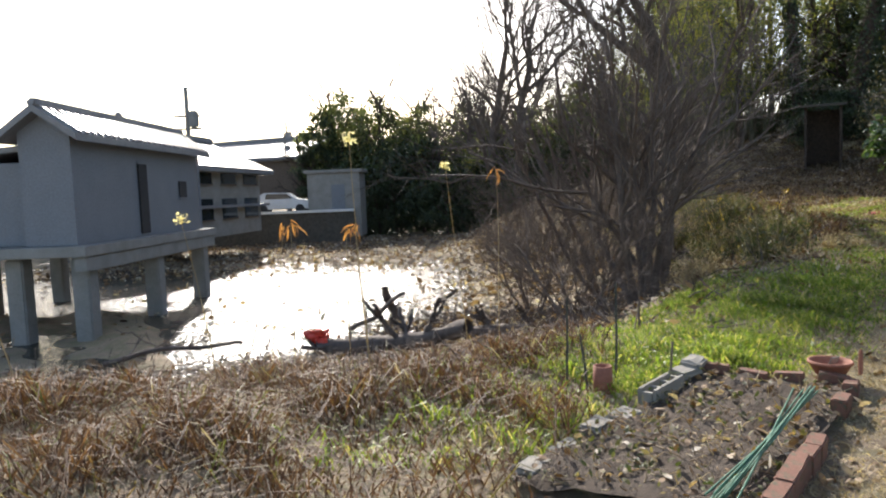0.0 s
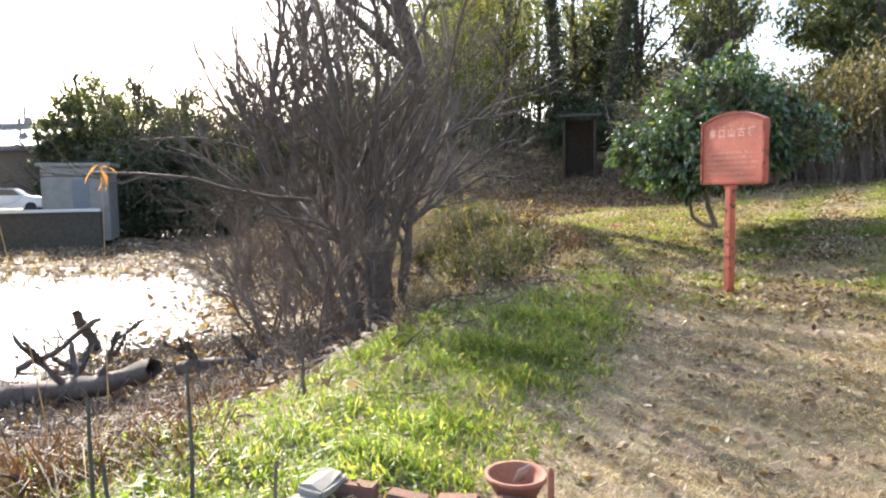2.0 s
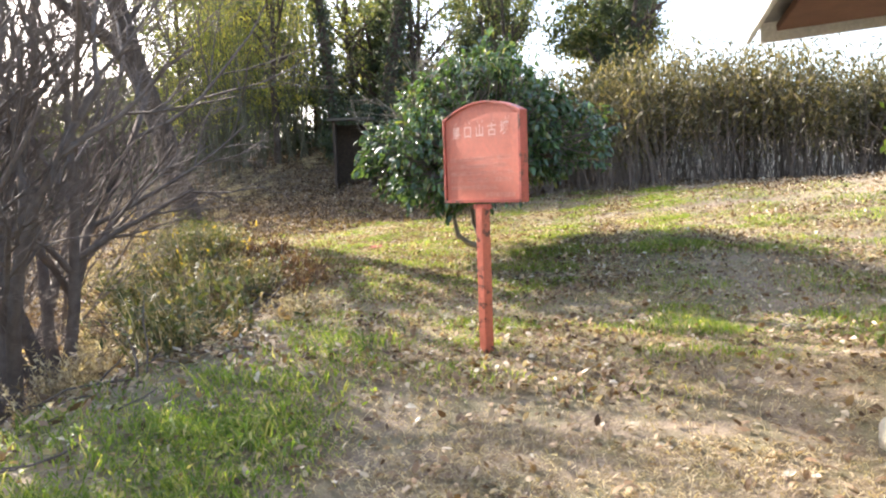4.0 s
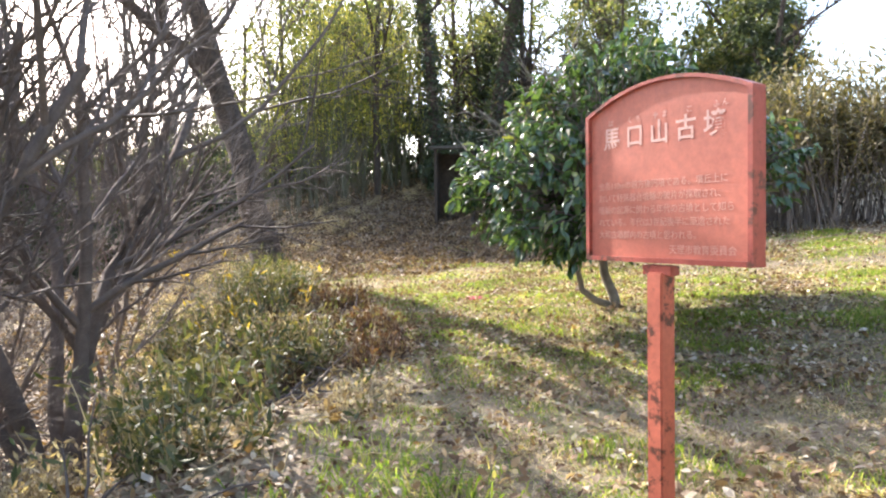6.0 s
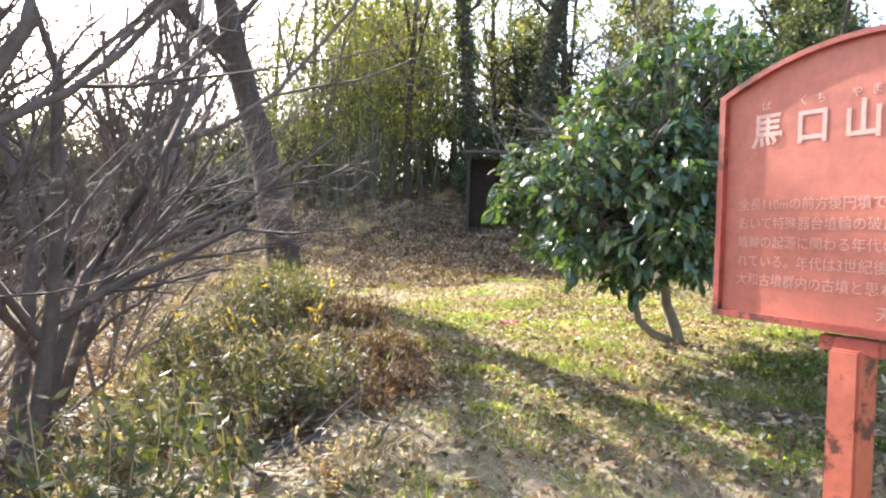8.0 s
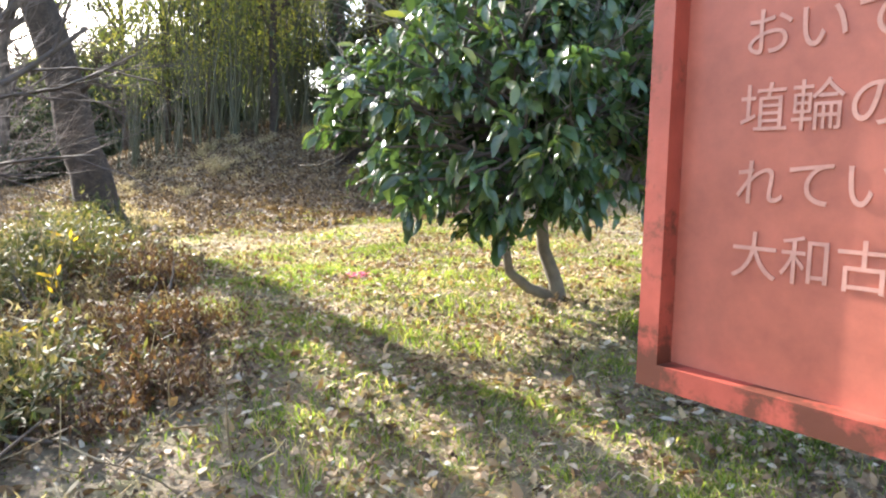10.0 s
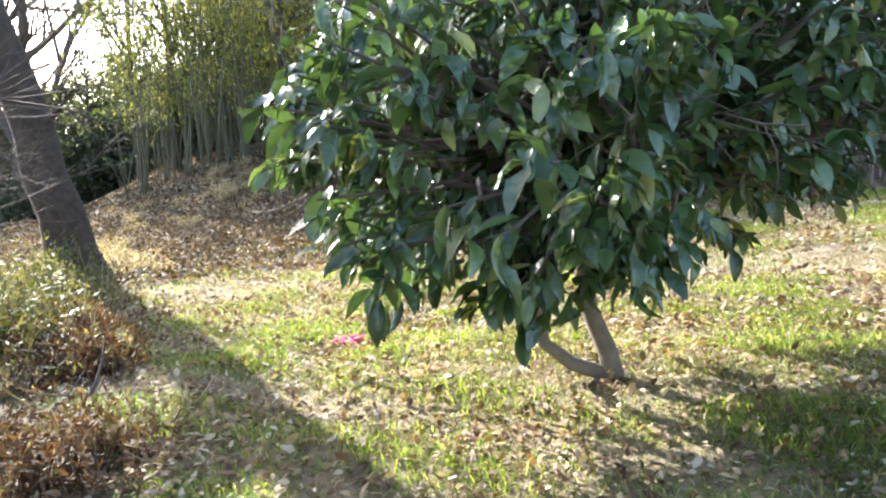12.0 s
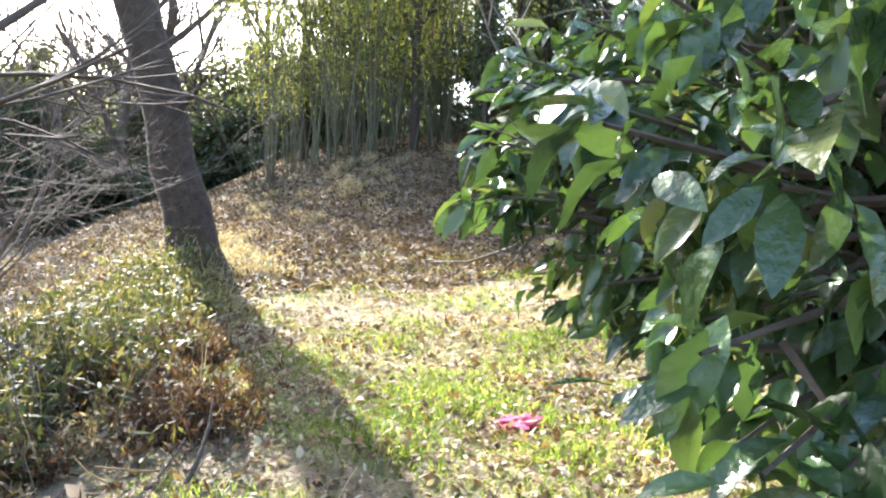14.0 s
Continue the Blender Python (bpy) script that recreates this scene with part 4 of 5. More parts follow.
def clipped_hedge():
    rng = np.random.default_rng(83)
    L, T, H = 3.2, 1.0, 2.75
    mid = wall_end + wall_dir * (L / 2 - 0.24) + wall_side * 0.64
    s = thing("clipped_hedge", (mid.x, mid.y, gz(mid.x, mid.y) + 0.0), "clipped evergreen hedge with small light green leaves", "hedge", rz=WALL_RZ)
    n = 26000
    u, v = rng.uniform(-1, 1, n), rng.uniform(0, 1, n)
    a = rng.uniform(0, math.pi, n)
    face = rng.random(n)
    x = np.where(face < 0.24, np.sign(u) * (L / 2 - 0.05), u * L / 2)
    yy = np.where(face < 0.24, rng.uniform(-1, 1, n) * T / 2, np.where(face < 0.85, np.where(rng.random(n) < 0.7, 1, -1) * T / 2, rng.uniform(-1, 1, n) * T / 2))
    z = np.where(face < 0.85, 0.62 + v * (H - 0.66), H)
    shrink = 1 - 0.35 * ss(H - 0.9, H, z)
    P = np.stack([x * (1 - 0.1 * ss(H - 0.8, H, z)), yy * shrink, z], -1) + rng.normal(0, 0.05, (n, 3)) + 0.05 * np.stack([wob(x, z, 4.0), wob(z, x, 5.0), wob(x, yy, 4.0)], -1)
    obj("foliage", mesh_np("foliage", *leaves(rng, P, 0.055, 0.6, 0.0, 0.3, False)), M_LEAF_HEDGE, s)
    lines = []
    for i in range(26):
        p = (rng.uniform(-L / 2, L / 2) * 0.78, rng.uniform(-0.2, 0.2), -0.1)
        lines += branching(rng, p, (rng.normal(0, 0.1), rng.normal(0, 0.1), 1), 1.8, 0.022, 1, (4, 6), 0.45, 0.22)
    V, F = tubes([(p, r) for _, p, r in lines], 5)
    obj("branch", mesh_np("branch", V, F), M_BARK, s)
    # leafy inner mass; darker leaves put the hedge's inner shade into colour
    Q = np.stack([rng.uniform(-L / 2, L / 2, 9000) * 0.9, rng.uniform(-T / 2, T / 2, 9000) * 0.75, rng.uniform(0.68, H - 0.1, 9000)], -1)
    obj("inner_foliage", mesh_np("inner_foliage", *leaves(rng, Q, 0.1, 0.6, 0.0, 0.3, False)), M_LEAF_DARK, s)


clipped_hedge()
wp = wall_end + wall_dir * 0.03 + wall_side * 0.02
pp = thing("thin_pipe", (wp.x, wp.y, gz(wp.x, wp.y)), "thin pale grey pipe standing at the end of the wall", "pipe")
part("tube", lathe_bm([(0.016, 0), (0.016, 1.2), (0.01, 1.21)], 12), M_CONC, pp)


def ribbed_slab():
    mid = Vector((5.83, 4.92, 0))
    g = 0.115
    s = thing("stepping_slab", (mid.x, mid.y, g), "raised weathered walkway of two rows of dark planks", "walkway", rz=46.5)
    part("base", box_bm((1.5, 0.53, 0.3), (0, 0, -0.14), 0.02), M_WOOD, s, "rough earth-stained base")
    me = bpy.data.meshes.new("plank")
    bm = box_bm((0.088, 0.25, 0.045), (0, 0, 0), 0.008)
    bm.to_mesh(me)
    bm.free()
    for i in range(15):
        for r in (-1, 1):
            p = obj("plank", me, M_SLAB, s)
            p.location = (-0.7 + 0.1 * i, r * 0.132, 0.165 + 0.004 * math.sin(i * 2.1 + r))
            p.rotation_euler = (0.01 * math.sin(i * 1.7), 0, 0.015 * math.sin(i * 3.3 + r))


ribbed_slab()

# ---- the brick-edged bed by the start ----
BED = ((0.37, 3.33), (2.04, 5.33), (2.95, 4.76), (1.5, 2.85))

def bed():
    rng = np.random.default_rng(91)
    A, B, C, D = (Vector((*q, 0)) for q in BED)
    bm = bmesh.new()
    n = 14
    grid = [[None] * (n + 1) for _ in range(n + 1)]
    for i in range(n + 1):
        for j in range(n + 1):
            p = A.lerp(B, i / n).lerp(D.lerp(C, i / n), j / n)
            grid[i][j] = bm.verts.new((p.x, p.y, gz(p.x, p.y) + 0.06 + 0.02 * rng.normal()))
    for i in range(n):
        for j in range(n):
            bm.faces.new((grid[i][j], grid[i][j + 1], grid[i + 1][j + 1], grid[i + 1][j]))
    bmesh.ops.recalc_face_normals(bm, faces=bm.faces)
    tagged(part("bed_soil", bm, surface("soil_dark", (0.05, 0.036, 0.026), (0.12, 0.09, 0.065), 8, 50, 1.0, 0.9, 0.03), smooth=True), "dark crumbly garden soil in the brick-edged bed", "soil", kind="structure")
    e = thing("bed_edging", (0, 0, 0), "edging of old red bricks round a garden bed", "edging")
    me = bpy.data.meshes.new("brick")
    bb = box_bm((0.205, 0.095, 0.14), (0, 0, 0.01), 0.008)
    bb.to_mesh(me)
    bb.free()
    for p, q in ((B, C), (C, D)):
        d = q - p
        k = int(d.length / 0.215)
        for i in range(k):
            if rng.random() < 0.08:
                continue
            c = p + d * ((i + 0.5) / k)
            b = obj("brick", me, M_BRICK, e)
            b.location = (c.x, c.y, gz(c.x, c.y) - 0.03 + rng.normal(0, 0.012))
            b.rotation_euler = (rng.normal(0, 0.05), rng.normal(0, 0.05), math.atan2(d.y, d.x) + rng.normal(0, 0.06))
    for f, z, tilt in ((0.97, 0.09, 0.1), (0.9, 0.06, -0.15), (0.5, 0.02, 0.05), (0.36, 0.02, 0.1), (0.22, 0.0, 0.0), (0.08, 0.02, 0.2)):
        c = A.lerp(B, f)
        bm = box_bm((0.24, 0.15, 0.06), (0, 0, 0), 0.015)
        bmesh.ops.subdivide_edges(bm, edges=bm.edges, cuts=1)
        for v in bm.verts:
            v.co += Vector(rng.normal(0, 0.006, 3))
        s = part("flat_stone", bm, M_BLOCK)
        s.matrix_basis = pose(c.x, c.y, gz(c.x, c.y) + z, 5, 8 * tilt, 45 + 60 * tilt)
        tagged(s, "flat broken piece of grey concrete on the bed's edge", "stone", "broken pieces")
    # hollow concrete block on its side: shell and webs
    c = A.lerp(B, 0.735)
    h = thing("concrete_block", (c.x, c.y, gz(c.x, c.y) + 0.0), "hollow grey concrete block lying in the bed's edge", "block", rz=math.degrees(math.atan2(B.y - A.y, B.x - A.x)))
    for y in (-0.055, 0.055):
        part("shell", box_bm((0.5, 0.03, 0.12), (0, y, 0.02), 0.005), M_BLOCK, h)
    for x in (-0.245, -0.085, 0.085, 0.245):
        part("web", box_bm((0.03, 0.08, 0.1), (x, 0, 0.02), 0.0), M_BLOCK, h)


bed()


def bowl():
    x, y = 2.9, 4.97
    s = thing("terracotta_bowl", (x, y, gz(x, y) + 0.07), "shallow terracotta bowl with a shard inside on the bricks", "pot")
    part("bowl", lathe_bm([(0.09, 0), (0.1, 0.005), (0.145, 0.085), (0.155, 0.09), (0.155, 0.108), (0.137, 0.108), (0.127, 0.085), (0.085, 0.03), (0.02, 0.025)], 28), M_TERRA, s, "", True)
    part("shard", box_bm((0.1, 0.012, 0.09), (0.02, 0.03, 0.05), 0.003, rx=25, rz=30), M_BLOCK, s, "pale shard")
    b = part("brick", box_bm((0.21, 0.1, 0.14), (0, 0, -0.14), 0.01, rz=30), M_BRICK, s)
    t = thing("terracotta_pipe", (1.22, 5.02, gz(1.22, 5.02)), "short broken terracotta pipe standing in the grass", "pipe")
    part("tube", lathe_bm([(0.075, -0.03), (0.07, 0.2), (0.06, 0.2), (0.06, 0.02)], 20), M_TERRA, t, "", True)
    t = thing("trowel", (2.92, 4.62, gz(2.92, 4.62) + 0.17), "small red-handled tool stuck in the bed's edge", "tool")
    part("handle", lathe_bm([(0.012, 0), (0.016, 0.06), (0.014, 0.16), (0.006, 0.18)], 10), M_TERRA, t)


bowl()


def stakes():
    rng = np.random.default_rng(95)
    for i in range(9):
        o = rng.normal(0, 0.03, 2)
        a, b = Vector((2.42 + o[0], 4.34 + o[1], 0)), Vector((1.22 + 0.012 * i + o[1] * 0.5, 2.88 + o[0], 0))
        a.z, b.z = gz(a.x, a.y) + 0.16 + 0.006 * i, gz(b.x, b.y) + 0.1 + 0.01 * (i % 4)
        s = thing("garden_stake", a, "thin green plastic-coated garden stake in a bundle", "stake", "bundle of green stakes")
        V, F = tubes([(np.array([(0, 0, 0), tuple((b - a) * 0.5 + Vector((0, 0, -0.01))), tuple(b - a)]), np.array([0.006, 0.006, 0.005]))], 7)
        obj("rod", mesh_np("rod", V, F, True), M_GREEN_STAKE, s)
    for x, y, h, m in ((1.38, 5.3, 0.85, M_STAKE), (0.98, 5.2, 0.75, M_STAKE), (1.1, 5.0, 0.5, M_STAKE), (1.75, 5.1, 0.4, M_TWIG)):
        s = thing("plant_stake", (x, y, gz(x, y) - 0.05), "thin dark upright plant stake in the grass", "stake", "upright plant stakes")
        V, F = tubes([limb(rng, (0, 0, 0), (0.03, 0.02, 1), h, 0.011, 0.008, 5, 0.03)], 7)
        obj("rod", mesh_np("rod", V, F, True), m, s)


stakes()

# ---- driftwood in the shallows ----
def log(at, d, L, r, seed, label):
    rng = np.random.default_rng(seed)
    lines = [(2,) + limb(rng, (0, 0, 0), d, L, r, r * 0.65, 14, 0.16)]
    if abs(d[2]) < 0.2:
        lines[0][1][:, 2] *= 0.3
    for _ in range(5):
        i = rng.integers(2, 9)
        lines += branching(rng, lines[0][1][i], rng.normal(0, 1, 3) * (1, 1, 0.5) + (0, 0, 0.8), L * 0.22, r * 0.3, 1, (1, 3), 0.8)
    s = thing("log", at, label, "log", "driftwood")
    V, F = tubes([(p, q) for _, p, q in lines], 9)
    V += 0.09 * r * rng.normal(0, 1, V.shape)
    obj("trunk", mesh_np("trunk", V, F, True), M_BARK_GREY, s)


log((-2.7, 13.75, -1.5), (1, 0.12, -0.03), 4.2, 0.2, 101, "thick weathered log lying in the mud")
log((0.5, 14.0, -1.42), (1, -0.35, 0.06), 2.6, 0.2, 102, "weathered log with broken limbs in the mud")
log((-1.42, 17.5, -1.6), (-0.15, 0, 1), 1.0, 0.12, 103, "dead forked stump rising from the water")
log((-2.4, 15.8, -1.55), (0.8, 0.3, 0.5), 1.7, 0.06, 104, "dead branch sticking out of the water")
log((-6.5, 12.5, -1.4), (1, 0.3, 0.15), 3.0, 0.05, 105, "dead branch in the shade by the stilts")


def red_bag():
    x, y = -2.65, 13.75
    bm = bmesh.new()
    bmesh.ops.create_icosphere(bm, subdivisions=4, radius=0.18)
    for v in bm.verts:
        k = 1 + 0.9 * noise.noise(v.co * 8) + 0.5 * noise.noise(v.co * 19)
        v.co = Vector((v.co.x * 1.2 * k, v.co.y * k, v.co.z * 0.95 * k))
    s = part("plastic_bag", bm, M_BAG)
    s.location = (x, y, -1.3)
    tagged(s, "crumpled bright red plastic bag caught on the log", "bag")


red_bag()


# ---- ground cover ----
def blades(rng, x, y, h, width, lean, mat, name, label, category):
    n = len(x)
    z = ground_z(x, y) - 0.01
    a = rng.uniform(0, 2 * math.pi, n)
    wx, wy = np.cos(a) * width / 2, np.sin(a) * width / 2
    b = rng.uniform(0, 2 * math.pi, n)
    lx, ly = np.cos(b) * lean * h, np.sin(b) * lean * h
    zero = np.zeros(n)
    base = np.stack([x, y, z], -1)
    side = np.stack([wx, wy, zero], -1)
    mid = base + np.stack([lx * 0.35, ly * 0.35, h * 0.6], -1)
    tip = base + np.stack([lx, ly, h * np.maximum(0.15, 1 - 0.45 * lean)], -1)
    V = np.stack([base - side, base + side, mid + side * 0.8, mid - side * 0.8, tip + side * 0.12, tip - side * 0.12], 1).reshape(-1, 3)
    o = 6 * np.arange(n)[:, None]
    F = np.concatenate([o + np.array([[0, 1, 2, 3]]), o + np.array([[3, 2, 4, 5]])])
    ob = obj(name, mesh_np(name, V, F), mat)
    tagged(ob, label, category, kind="stuff")


def scatter(rng, n, box, keep):
    x, y = rng.uniform(box[0], box[1], n), rng.uniform(box[2], box[3], n)
    m = rng.random(n) < keep(x, y)
    return x[m], y[m]


def in_bed(x, y):
    inside = np.ones(np.shape(x), bool)
    for (ax, ay), (bx, by) in zip(BED, BED[1:] + BED[:1]):
        inside &= (bx - ax) * (y - ay) - (by - ay) * (x - ax) < 0
    return inside


rg = np.random.default_rng(120)
patch = lambda x, y, s, k: ss(-0.25, 0.75, wob(x, y, s, k))


def lush(x, y):
    d = bank(x, y)
    k = ss(-1.5, -0.6, d) * (1 - ss(0.6, 1.6, d - 0.8 * (x < 1.2))) * (0.25 * ss(-1.2, -0.2, x) + 0.75 * ss(0.3, 1.6, x)) * (1 - ss(8.2, 9.8, y))
    return np.where(in_bed(x, y), 0, k * (0.35 + 0.65 * patch(x, y, 1.5, 1.0)) * (0.5 + 0.5 * patch(x, y, 4.0, 5.0)))


x, y = scatter(rg, 270000, (-1.3, 7.5, 3.6, 11), lush)
blades(rg, x, y, rg.uniform(0.04, 0.2, len(x)) * (0.55 + 0.6 * patch(x, y, 5.0, 7.0)), 0.0105, rg.uniform(0.4, 1.5, len(x)), M_GRASS, "lush_grass", "lush bright green grass along the top of the bank", "grass")


x, y = scatter(rg, 45000, (-0.5, 7.5, 4.5, 11), lush)
P = np.stack([x, y, ground_z(x, y) + rg.uniform(0.0, 0.1, len(x))], -1)
tagged(obj("low_weeds", mesh_np("low_weeds", *leaves(rg, P, 0.045, 0.4, -0.3, 0.4, True)), M_GRASS), "low broad-leaved green weeds in the bank's grass", "weeds", kind="stuff")


def meadow(x, y):
    d = bank(x, y)
    k = ss(-0.6, 0.6, d) * ss(9.3, 11.2, 0.64 * x + 0.77 * y) * (1 - ss(18, 24, y))
    k = k * (0.3 + 0.7 * patch(x, y, 0.75, 4.0)) * (0.4 + 0.6 * patch(x, y, 2.2, 2.0))
    lane = np.exp(-((x - 7.6 - 0.12 * (y - 8)) / 0.5) ** 2) * (1 - ss(10, 12, y))
    return k * (1 - 0.6 * lane)


x, y = scatter(rg, 620000, (5.5, 17, 6.5, 22), meadow)
blades(rg, x, y, rg.uniform(0.025, 0.085, len(x)) * (0.45 + 1.1 * patch(x, y, 2.6, 6.0)), 0.008, rg.uniform(0.3, 1.2, len(x)), M_GRASS, "meadow_grass", "short sunlit green grass in patches between fallen leaves", "grass")


x, y = scatter(rg, 260000, (7.0, 12.0, 9.8, 16.5), lambda x, y: ss(0.0, 0.8, bank(x, y)) * (0.3 + 0.7 * patch(x, y, 1.3, 14.0)) * (0.35 + 0.65 * patch(x, y, 3.7, 3.0)))
blades(rg, x, y, rg.uniform(0.02, 0.075, len(x)) * (0.5 + 0.9 * patch(x, y, 3.3, 8.0)), 0.0065, rg.uniform(0.3, 1.3, len(x)), M_GRASS, "sunlit_grass", "thick sunlit yellow-green grass round the evergreen tree", "grass")


def dry_turf(x, y):
    d = bank(x, y)
    k = ss(0.2, 1.4, d) * (1 - ss(26, 32, y))
    return np.where(in_bed(x, y), 0, k * (0.3 + 0.7 * patch(x, y, 1.7, 8.0)))


x, y = scatter(rg, 420000, (0, 15, 0.8, 20), dry_turf)
blades(rg, x, y, rg.uniform(0.015, 0.07, len(x)), 0.0075, rg.uniform(0.8, 2.4, len(x)), M_STRAW, "dry_turf", "short worn straw-coloured turf on the path", "grass")


x, y = scatter(rg, 170000, (1.5, 9.0, 0.8, 9.5), lambda x, y: ss(0.3, 1.2, bank(x, y)) * np.where(in_bed(x, y), 0, 0.35 + 0.65 * patch(x, y, 3.1, 5.0)))
blades(rg, x, y, rg.uniform(0.01, 0.05, len(x)), 0.007, rg.uniform(1.0, 2.6, len(x)), M_STRAW, "path_turf", "bleached trodden turf on the worn path", "grass")


def slope_dry(x, y):
    d = bank(x, y)
    k = ss(-7.5, -5.5, d) * (1 - ss(0.0, 1.6, x - 0.18 * (y - 5))) * (1 - ss(0.5, 3.5, d))
    return np.where(in_bed(x, y), 0, k)


x, y = scatter(rg, 150000, (-11, 3.5, 0.5, 13), slope_dry)
blades(rg, x, y, rg.uniform(0.1, 0.4, len(x)) * (0.35 + 0.9 * patch(x, y, 2.4, 9.0)), 0.011, rg.uniform(0.6, 1.9, len(x)), M_RUST_GRASS, "rust_grass", "matted rust-brown dead grass down the slope", "grass")


def fallen(x, y):
    d = bank(x, y)
    k = ss(-3.0, 0.0, d) * (0.25 + 0.75 * ss(7.5, 10.0, 0.64 * x + 0.77 * y))
    return np.where(in_bed(x, y), 0.35, k * (0.35 + 0.65 * patch(x, y, 1.3, 11.0)))


x, y = scatter(rg, 190000, (0, 19, 2.5, 28), fallen)
P = np.stack([x, y, ground_z(x, y) + 0.06 * in_bed(x, y) + rg.uniform(0.004, 0.035, len(x))], -1)
hd = rg.normal(0, 1, (len(x), 3)) * (1, 1, 0.35)
ob = obj("fallen_leaves", mesh_np("fallen_leaves", *leaves(rg, P, 0.062, 0.5, 0, 0.45, True, hd)), M_LITTER)
tagged(ob, "brown and pale fallen leaves scattered over the ground", "leaf litter", kind="stuff")


# brown litter on the slope, the wood's shade put into its darker colour
x, y = scatter(rg, 190000, (1, 21, 18.5, 42), lambda x, y: ss(-6.5, -4.0, bank(x, y)) * (1 - 0.55 * ss(30, 36, y)))
P = np.stack([x, y, ground_z(x, y) + rg.uniform(0.004, 0.06, len(x))], -1)
tagged(obj("slope_litter", mesh_np("slope_litter", *leaves(rg, P, 0.1, 0.5, 0, 0.45, False, rg.normal(0, 1, (len(x), 3)) * (1, 1, 0.4))), leaf_mat("litter_brown_shaded", [(0.0, (0.05, 0.03, 0.018)), (0.6, (0.13, 0.085, 0.05)), (1.0, (0.28, 0.2, 0.13))], 0.8, 0.2)), "brown leaf litter covering the slope, darkened for the wood's shade", "leaf litter", kind="stuff")


x, y = scatter(rg, 30000, (6.3, 12.5, 9.3, 17), lambda x, y: ss(-0.8, 0.2, bank(x, y)) * (0.25 + 0.75 * patch(x, y, 2.3, 17.0)))
P = np.stack([x, y, ground_z(x, y) + rg.uniform(0.01, 0.05, len(x))], -1)
tagged(obj("small_litter", mesh_np("small_litter", *leaves(rg, P, 0.042, 0.5, 0, 0.5, True, rg.normal(0, 1, (len(x), 3)) * (1, 1, 0.5))), M_LITTER), "small curled dead leaves lying in the grass", "leaf litter", kind="stuff")


def twigs_on(n, box, keep, size, r, mat, name, label, up=0.35, z0=None):
    x, y = scatter(rg, n, box, keep)
    z = np.maximum(ground_z(x, y), WATER) + 0.02 + 0.05 * in_bed(x, y)
    lines = []
    for i in range(len(x)):
        d = rg.normal(0, 1, 3) * (1, 1, up)
        L = size * rg.uniform(0.3, 1.4)
        lines.append(limb(rg, (x[i], y[i], z[i]), (d[0], d[1], abs(d[2])), L, r * rg.uniform(0.5, 1.3), r * 0.35, 4, 0.2))
    V, F = tubes(lines, 4)
    tagged(obj(name, mesh_np(name, V, F, True), mat), label, "twigs", kind="stuff")


near_shore = lambda x, y: ss(-9.5, -7.0, bank(x, y)) * (0.12 + 0.88 * (1 - ss(-3.5, -1.5, bank(x, y)))) * (1 - ss(-1.0, 0.5, bank(x, y))) * (0.3 + 0.7 * ss(-5, -2, x))
twigs_on(22000, (-11, 7, 6, 17), near_shore, 0.5, 0.013, M_BARK_GREY, "driftwood_twigs", "tangled brown twigs and dead stalks along the shore")
x, y = scatter(rg, 34000, (-9, 7, 7, 16.5), near_shore)
P = np.stack([x, y, np.maximum(ground_z(x, y), WATER) + rg.uniform(0.01, 0.1, len(x))], -1)
tagged(obj("shore_debris", mesh_np("shore_debris", *leaves(rg, P, 0.12, 0.45, 0, 0.5, False, rg.normal(0, 1, (len(x), 3)) * (1, 1, 0.4))), M_LITTER), "brown rotting leaves and bark washed up on the shore", "debris", kind="stuff")
mat_of = lambda x, y: np.clip(ss(26, 32, y) + ss(-3.0, 0.5, x - 0.12 * (y - 14)) + 0.07, 0, 1) * (1 - ss(-3, -1.5, bank(x, y)))
twigs_on(6500, (-20, 8, 13, 48), mat_of, 0.6, 0.014, M_TWIG, "dead_stalk_mat", "mat of dead stalks floating on the pond", 0.4)
x, y = scatter(rg, 26000, (-20, 9, 13, 50), mat_of)
P = np.stack([x, y, np.maximum(ground_z(x, y), WATER) + rg.uniform(0.01, 0.08, len(x))], -1)
tagged(obj("floating_debris", mesh_np("floating_debris", *leaves(rg, P, 0.2, 0.5, 0, 0.5, True, rg.normal(0, 1, (len(x), 3)) * (1, 1, 0.25))), M_LITTER), "brown rotting leaves and stalks floating on the pond", "debris", kind="stuff")
side_path = lambda x, y: ss(-2.0, -0.5, bank(x, y)) * (1 - ss(0.3, 1.2, bank(x, y))) * ss(8.5, 10, y)
twigs_on(900, (0.2, 3.1, 2.8, 5.4), lambda x, y: np.where(in_bed(x, y), 1.0, 0.0), 0.09, 0.005, M_STRAW, "bed_stalks", "withered stalks and clods in the garden bed", 0.6)
x, y = scatter(rg, 2200, (0.2, 3.1, 2.8, 5.4), lambda x, y: np.where(in_bed(x, y), 0.25 + 0.75 * patch(x, y, 4.0, 3.0), 0.0))
P = np.stack([x, y, ground_z(x, y) + 0.06 + rg.uniform(0.0, 0.05, len(x))], -1)
tagged(obj("bed_sprouts", mesh_np("bed_sprouts", *leaves(rg, P, 0.045, 0.5, -0.3, 0.4, True)), M_LEAF_WEED), "small weeds sprouting in the garden bed", "weeds", kind="stuff")
twigs_on(1500, (4, 9, 8, 20), side_path, 0.3, 0.006, M_STRAW, "dry_sticks", "pale dry sticks and stalks beside the weeds", 0.3)


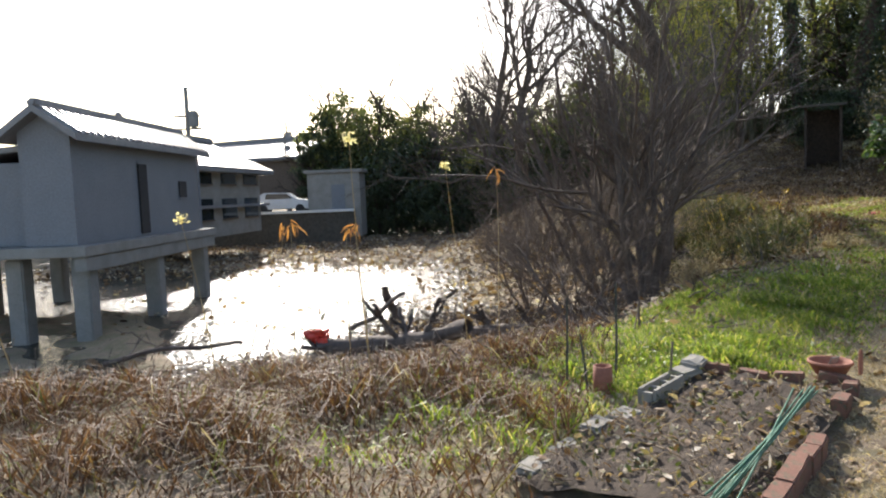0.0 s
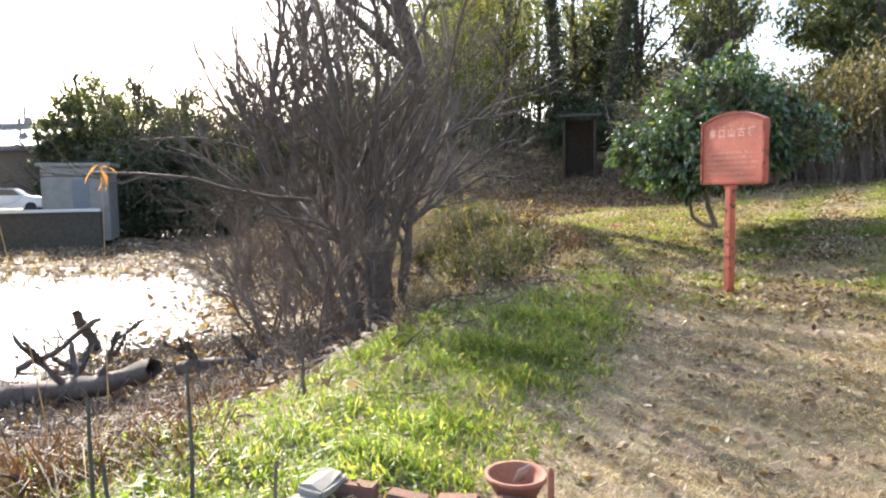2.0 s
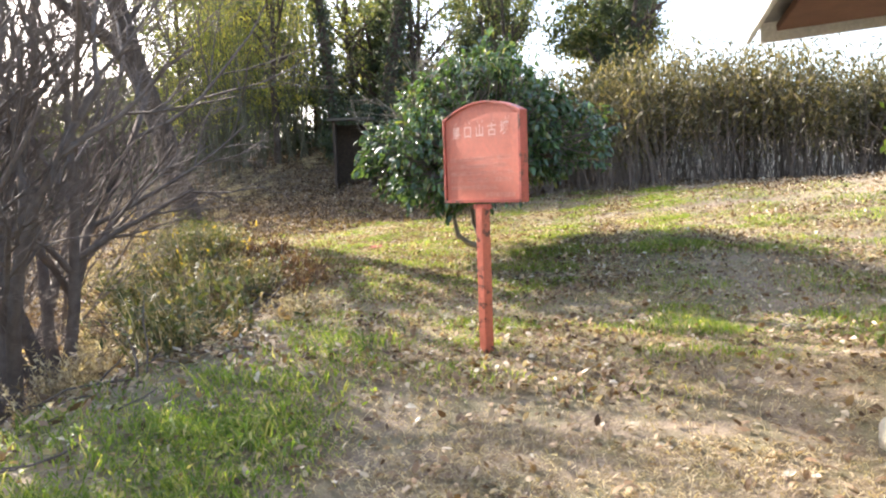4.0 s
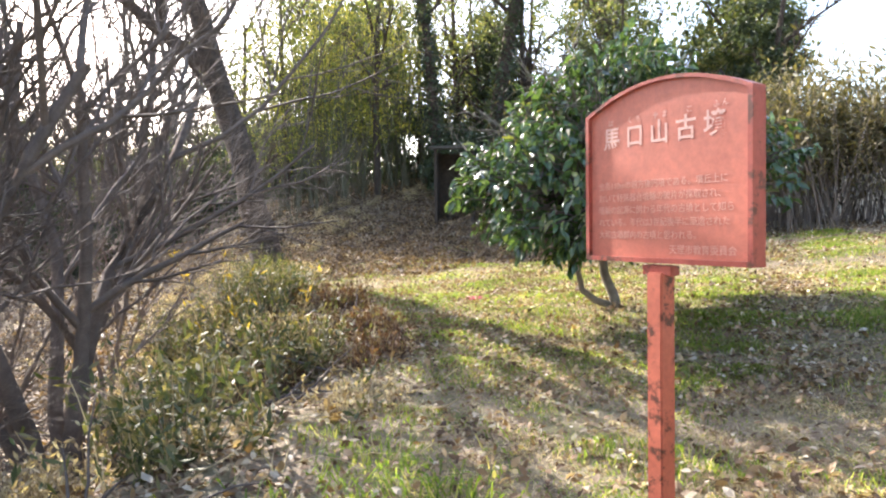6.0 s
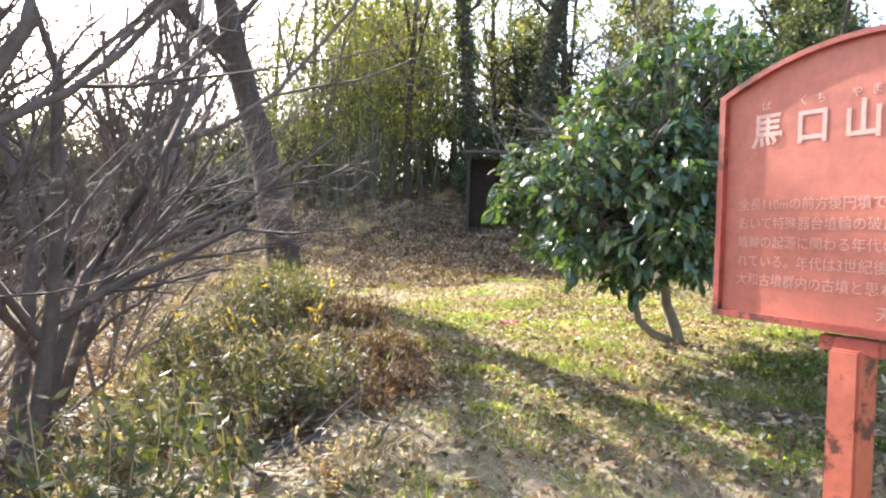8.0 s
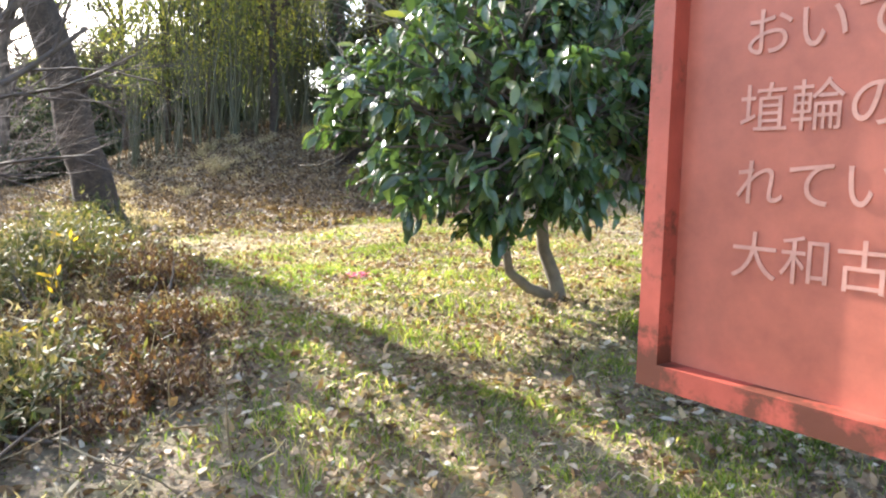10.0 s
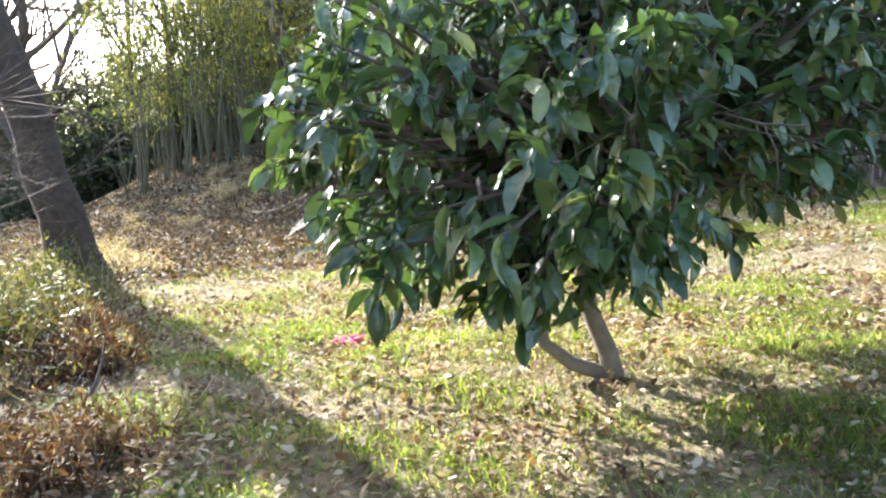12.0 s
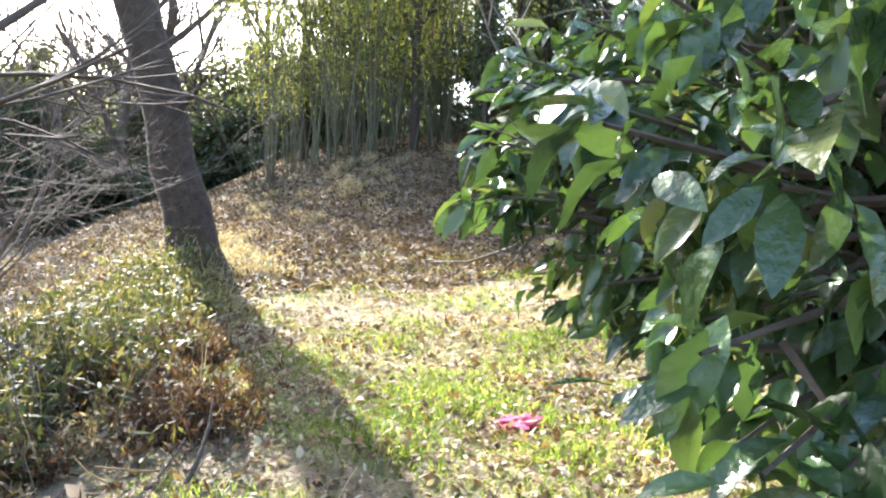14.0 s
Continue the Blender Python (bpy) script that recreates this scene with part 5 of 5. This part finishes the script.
def weed_bush(seed, r, h, label, leaf_m, stems=46):
    rng = np.random.default_rng(seed)
    t = thing("weed_clump", (0, 0, 0), label, "weeds", "weeds on the bank")
    lines, P, H = [], [], []
    for _ in range(stems):
        b = rng.normal(0, r * 0.42, 2)
        pts, rad = limb(rng, (b[0], b[1], -0.02), (b[0] * 0.7 + rng.normal(0, 0.2), b[1] * 0.7 + rng.normal(0, 0.2), 1), h * rng.uniform(0.5, 1.15), 0.006, 0.0025, 6, 0.1)
        lines.append((pts, rad))
        for q in pts[1:]:
            k = 8
            P.append(q + rng.normal(0, 0.035, (k, 3)))
            H.append(rng.normal(0, 0.8, (k, 3)) + np.array([0, 0, 0.25]))
    V, F = tubes(lines, 4)
    tagged(obj("stem", mesh_np("stem", V, F), M_STRAW, t), kind="stuff")
    tagged(obj("leaf", mesh_np("leaf", *leaves(rng, np.concatenate(P), 0.085, 0.26, 0.1, 0.35, False, np.concatenate(H))), leaf_m, t), kind="stuff")
    return t


def weeds():
    rng = np.random.default_rng(131)
    a = weed_bush(132, 0.55, 0.72, "knee-high clump of half-dead green and brown weeds", M_LEAF_WEED)
    spots = []
    while len(spots) < 26:
        x, y = rng.uniform(4.6, 7.4), rng.uniform(9.6, 19)
        d = float(bank(np.array([x]), np.array([y]))[0])
        if -1.9 < d < -0.25:
            spots.append((x, y, float(rng.uniform(0.75, 1.15))))
    place(a, spots, 133)
    b = weed_bush(134, 0.5, 0.6, "clump of dry straw-coloured stalks on the bank", M_STRAW)
    spots = []
    while len(spots) < 48:
        x, y = rng.uniform(3.4, 8.4), rng.uniform(9.4, 24)
        d = float(bank(np.array([x]), np.array([y]))[0])
        if -2.6 < d < 0.15:
            spots.append((x, y, float(rng.uniform(0.6, 1.1))))
    for _ in range(44):
        spots.append((float(rng.uniform(8.4, 17)), float(rng.uniform(25.5, 31)), float(rng.uniform(0.5, 1.0))))
    for _ in range(12):
        spots.append((float(rng.uniform(6.6, 8.2)), float(rng.uniform(19.5, 26)), float(rng.uniform(0.6, 1.0))))
    place(b, spots, 135)
    r = weed_bush(138, 0.5, 0.55, "clump of russet withered weeds beside the path", M_RUST_GRASS, 60)
    spots = []
    while len(spots) < 44:
        x, y = rng.uniform(5.0, 7.3), rng.uniform(11.6, 16.5)
        d = float(bank(np.array([x]), np.array([y]))[0])
        if -1.6 < d < 0.3:
            spots.append((x, y, float(rng.uniform(0.6, 1.05))))
    place(r, spots, 139)
    c = weed_bush(136, 0.3, 1.3, "yellowing young shrub among the weeds", M_LEAF_YELLOW, 2)
    place(c, [(5.6, 13.0, 1.0), (5.75, 13.9, 1.0)], 137)


weeds()


def dry_reed(x, y, h, kind):
    """A dead stalk with a drooping dry blade or a pale seed head."""
    rng = np.random.default_rng(int(abs(x * 91 + y * 37)) + 5)
    s = thing("dry_stalk", (x, y, gz(x, y)), "thin dead stalk with a pale fluffy seed head" if kind else "thin dead stalk with drooping orange-brown blades", "dry stalk", "dead stalks on the bank")
    pts, rad = limb(rng, (0, 0, 0), (rng.normal(0, 0.05), rng.normal(0, 0.05), 1), h, 0.006, 0.002, 7, 0.03)
    V, F = tubes([(pts, rad)], 5)
    obj("stem", mesh_np("stem", V, F, True), M_STRAW, s)
    if kind:
        P = pts[-1] + rng.normal(0, 0.022, (60, 3))
        obj("seed_head", mesh_np("seed_head", *leaves(rng, P, 0.035, 0.5, 0.1, 0.3, False)), M_FLUFF, s)
    else:
        P = pts[-1] + rng.normal(0, 0.02, (6, 3))
        obj("dry_blade", mesh_np("dry_blade", *leaves(rng, P, 0.16, 0.13, 1.3, 0.3, True)), M_DRYLEAF, s)


for x, y, h, k in ((-0.55, 5.2, 1.95, 1), (-2.05, 6.0, 1.6, 1), (-3.6, 5.6, 2.3, 1), (-0.75, 6.6, 1.5, 0), (-1.45, 6.4, 1.55, 0), (-1.7, 6.5, 1.6, 0), (-0.95, 6.7, 1.5, 0), (0.6, 7.6, 2.1, 0), (0.25, 7.4, 2.2, 1)):
    dry_reed(x, y, h, k)

# pink scrap on the grass
bm = bmesh.new()
bmesh.ops.create_icosphere(bm, subdivisions=3, radius=0.1)
for v in bm.verts:
    k = 1 + 0.8 * noise.noise(v.co * 22) + 0.5 * noise.noise(v.co * 45)
    v.co = Vector((v.co.x * k, v.co.y * 0.8 * k, v.co.z * 0.25 * k))
scrap = part("pink_scrap", bm, M_PINK)
scrap.location = (8.68, 14.0, gz(8.68, 14.0) + 0.03)
tagged(scrap, "torn scrap of faded pink plastic on the grass", "litter")
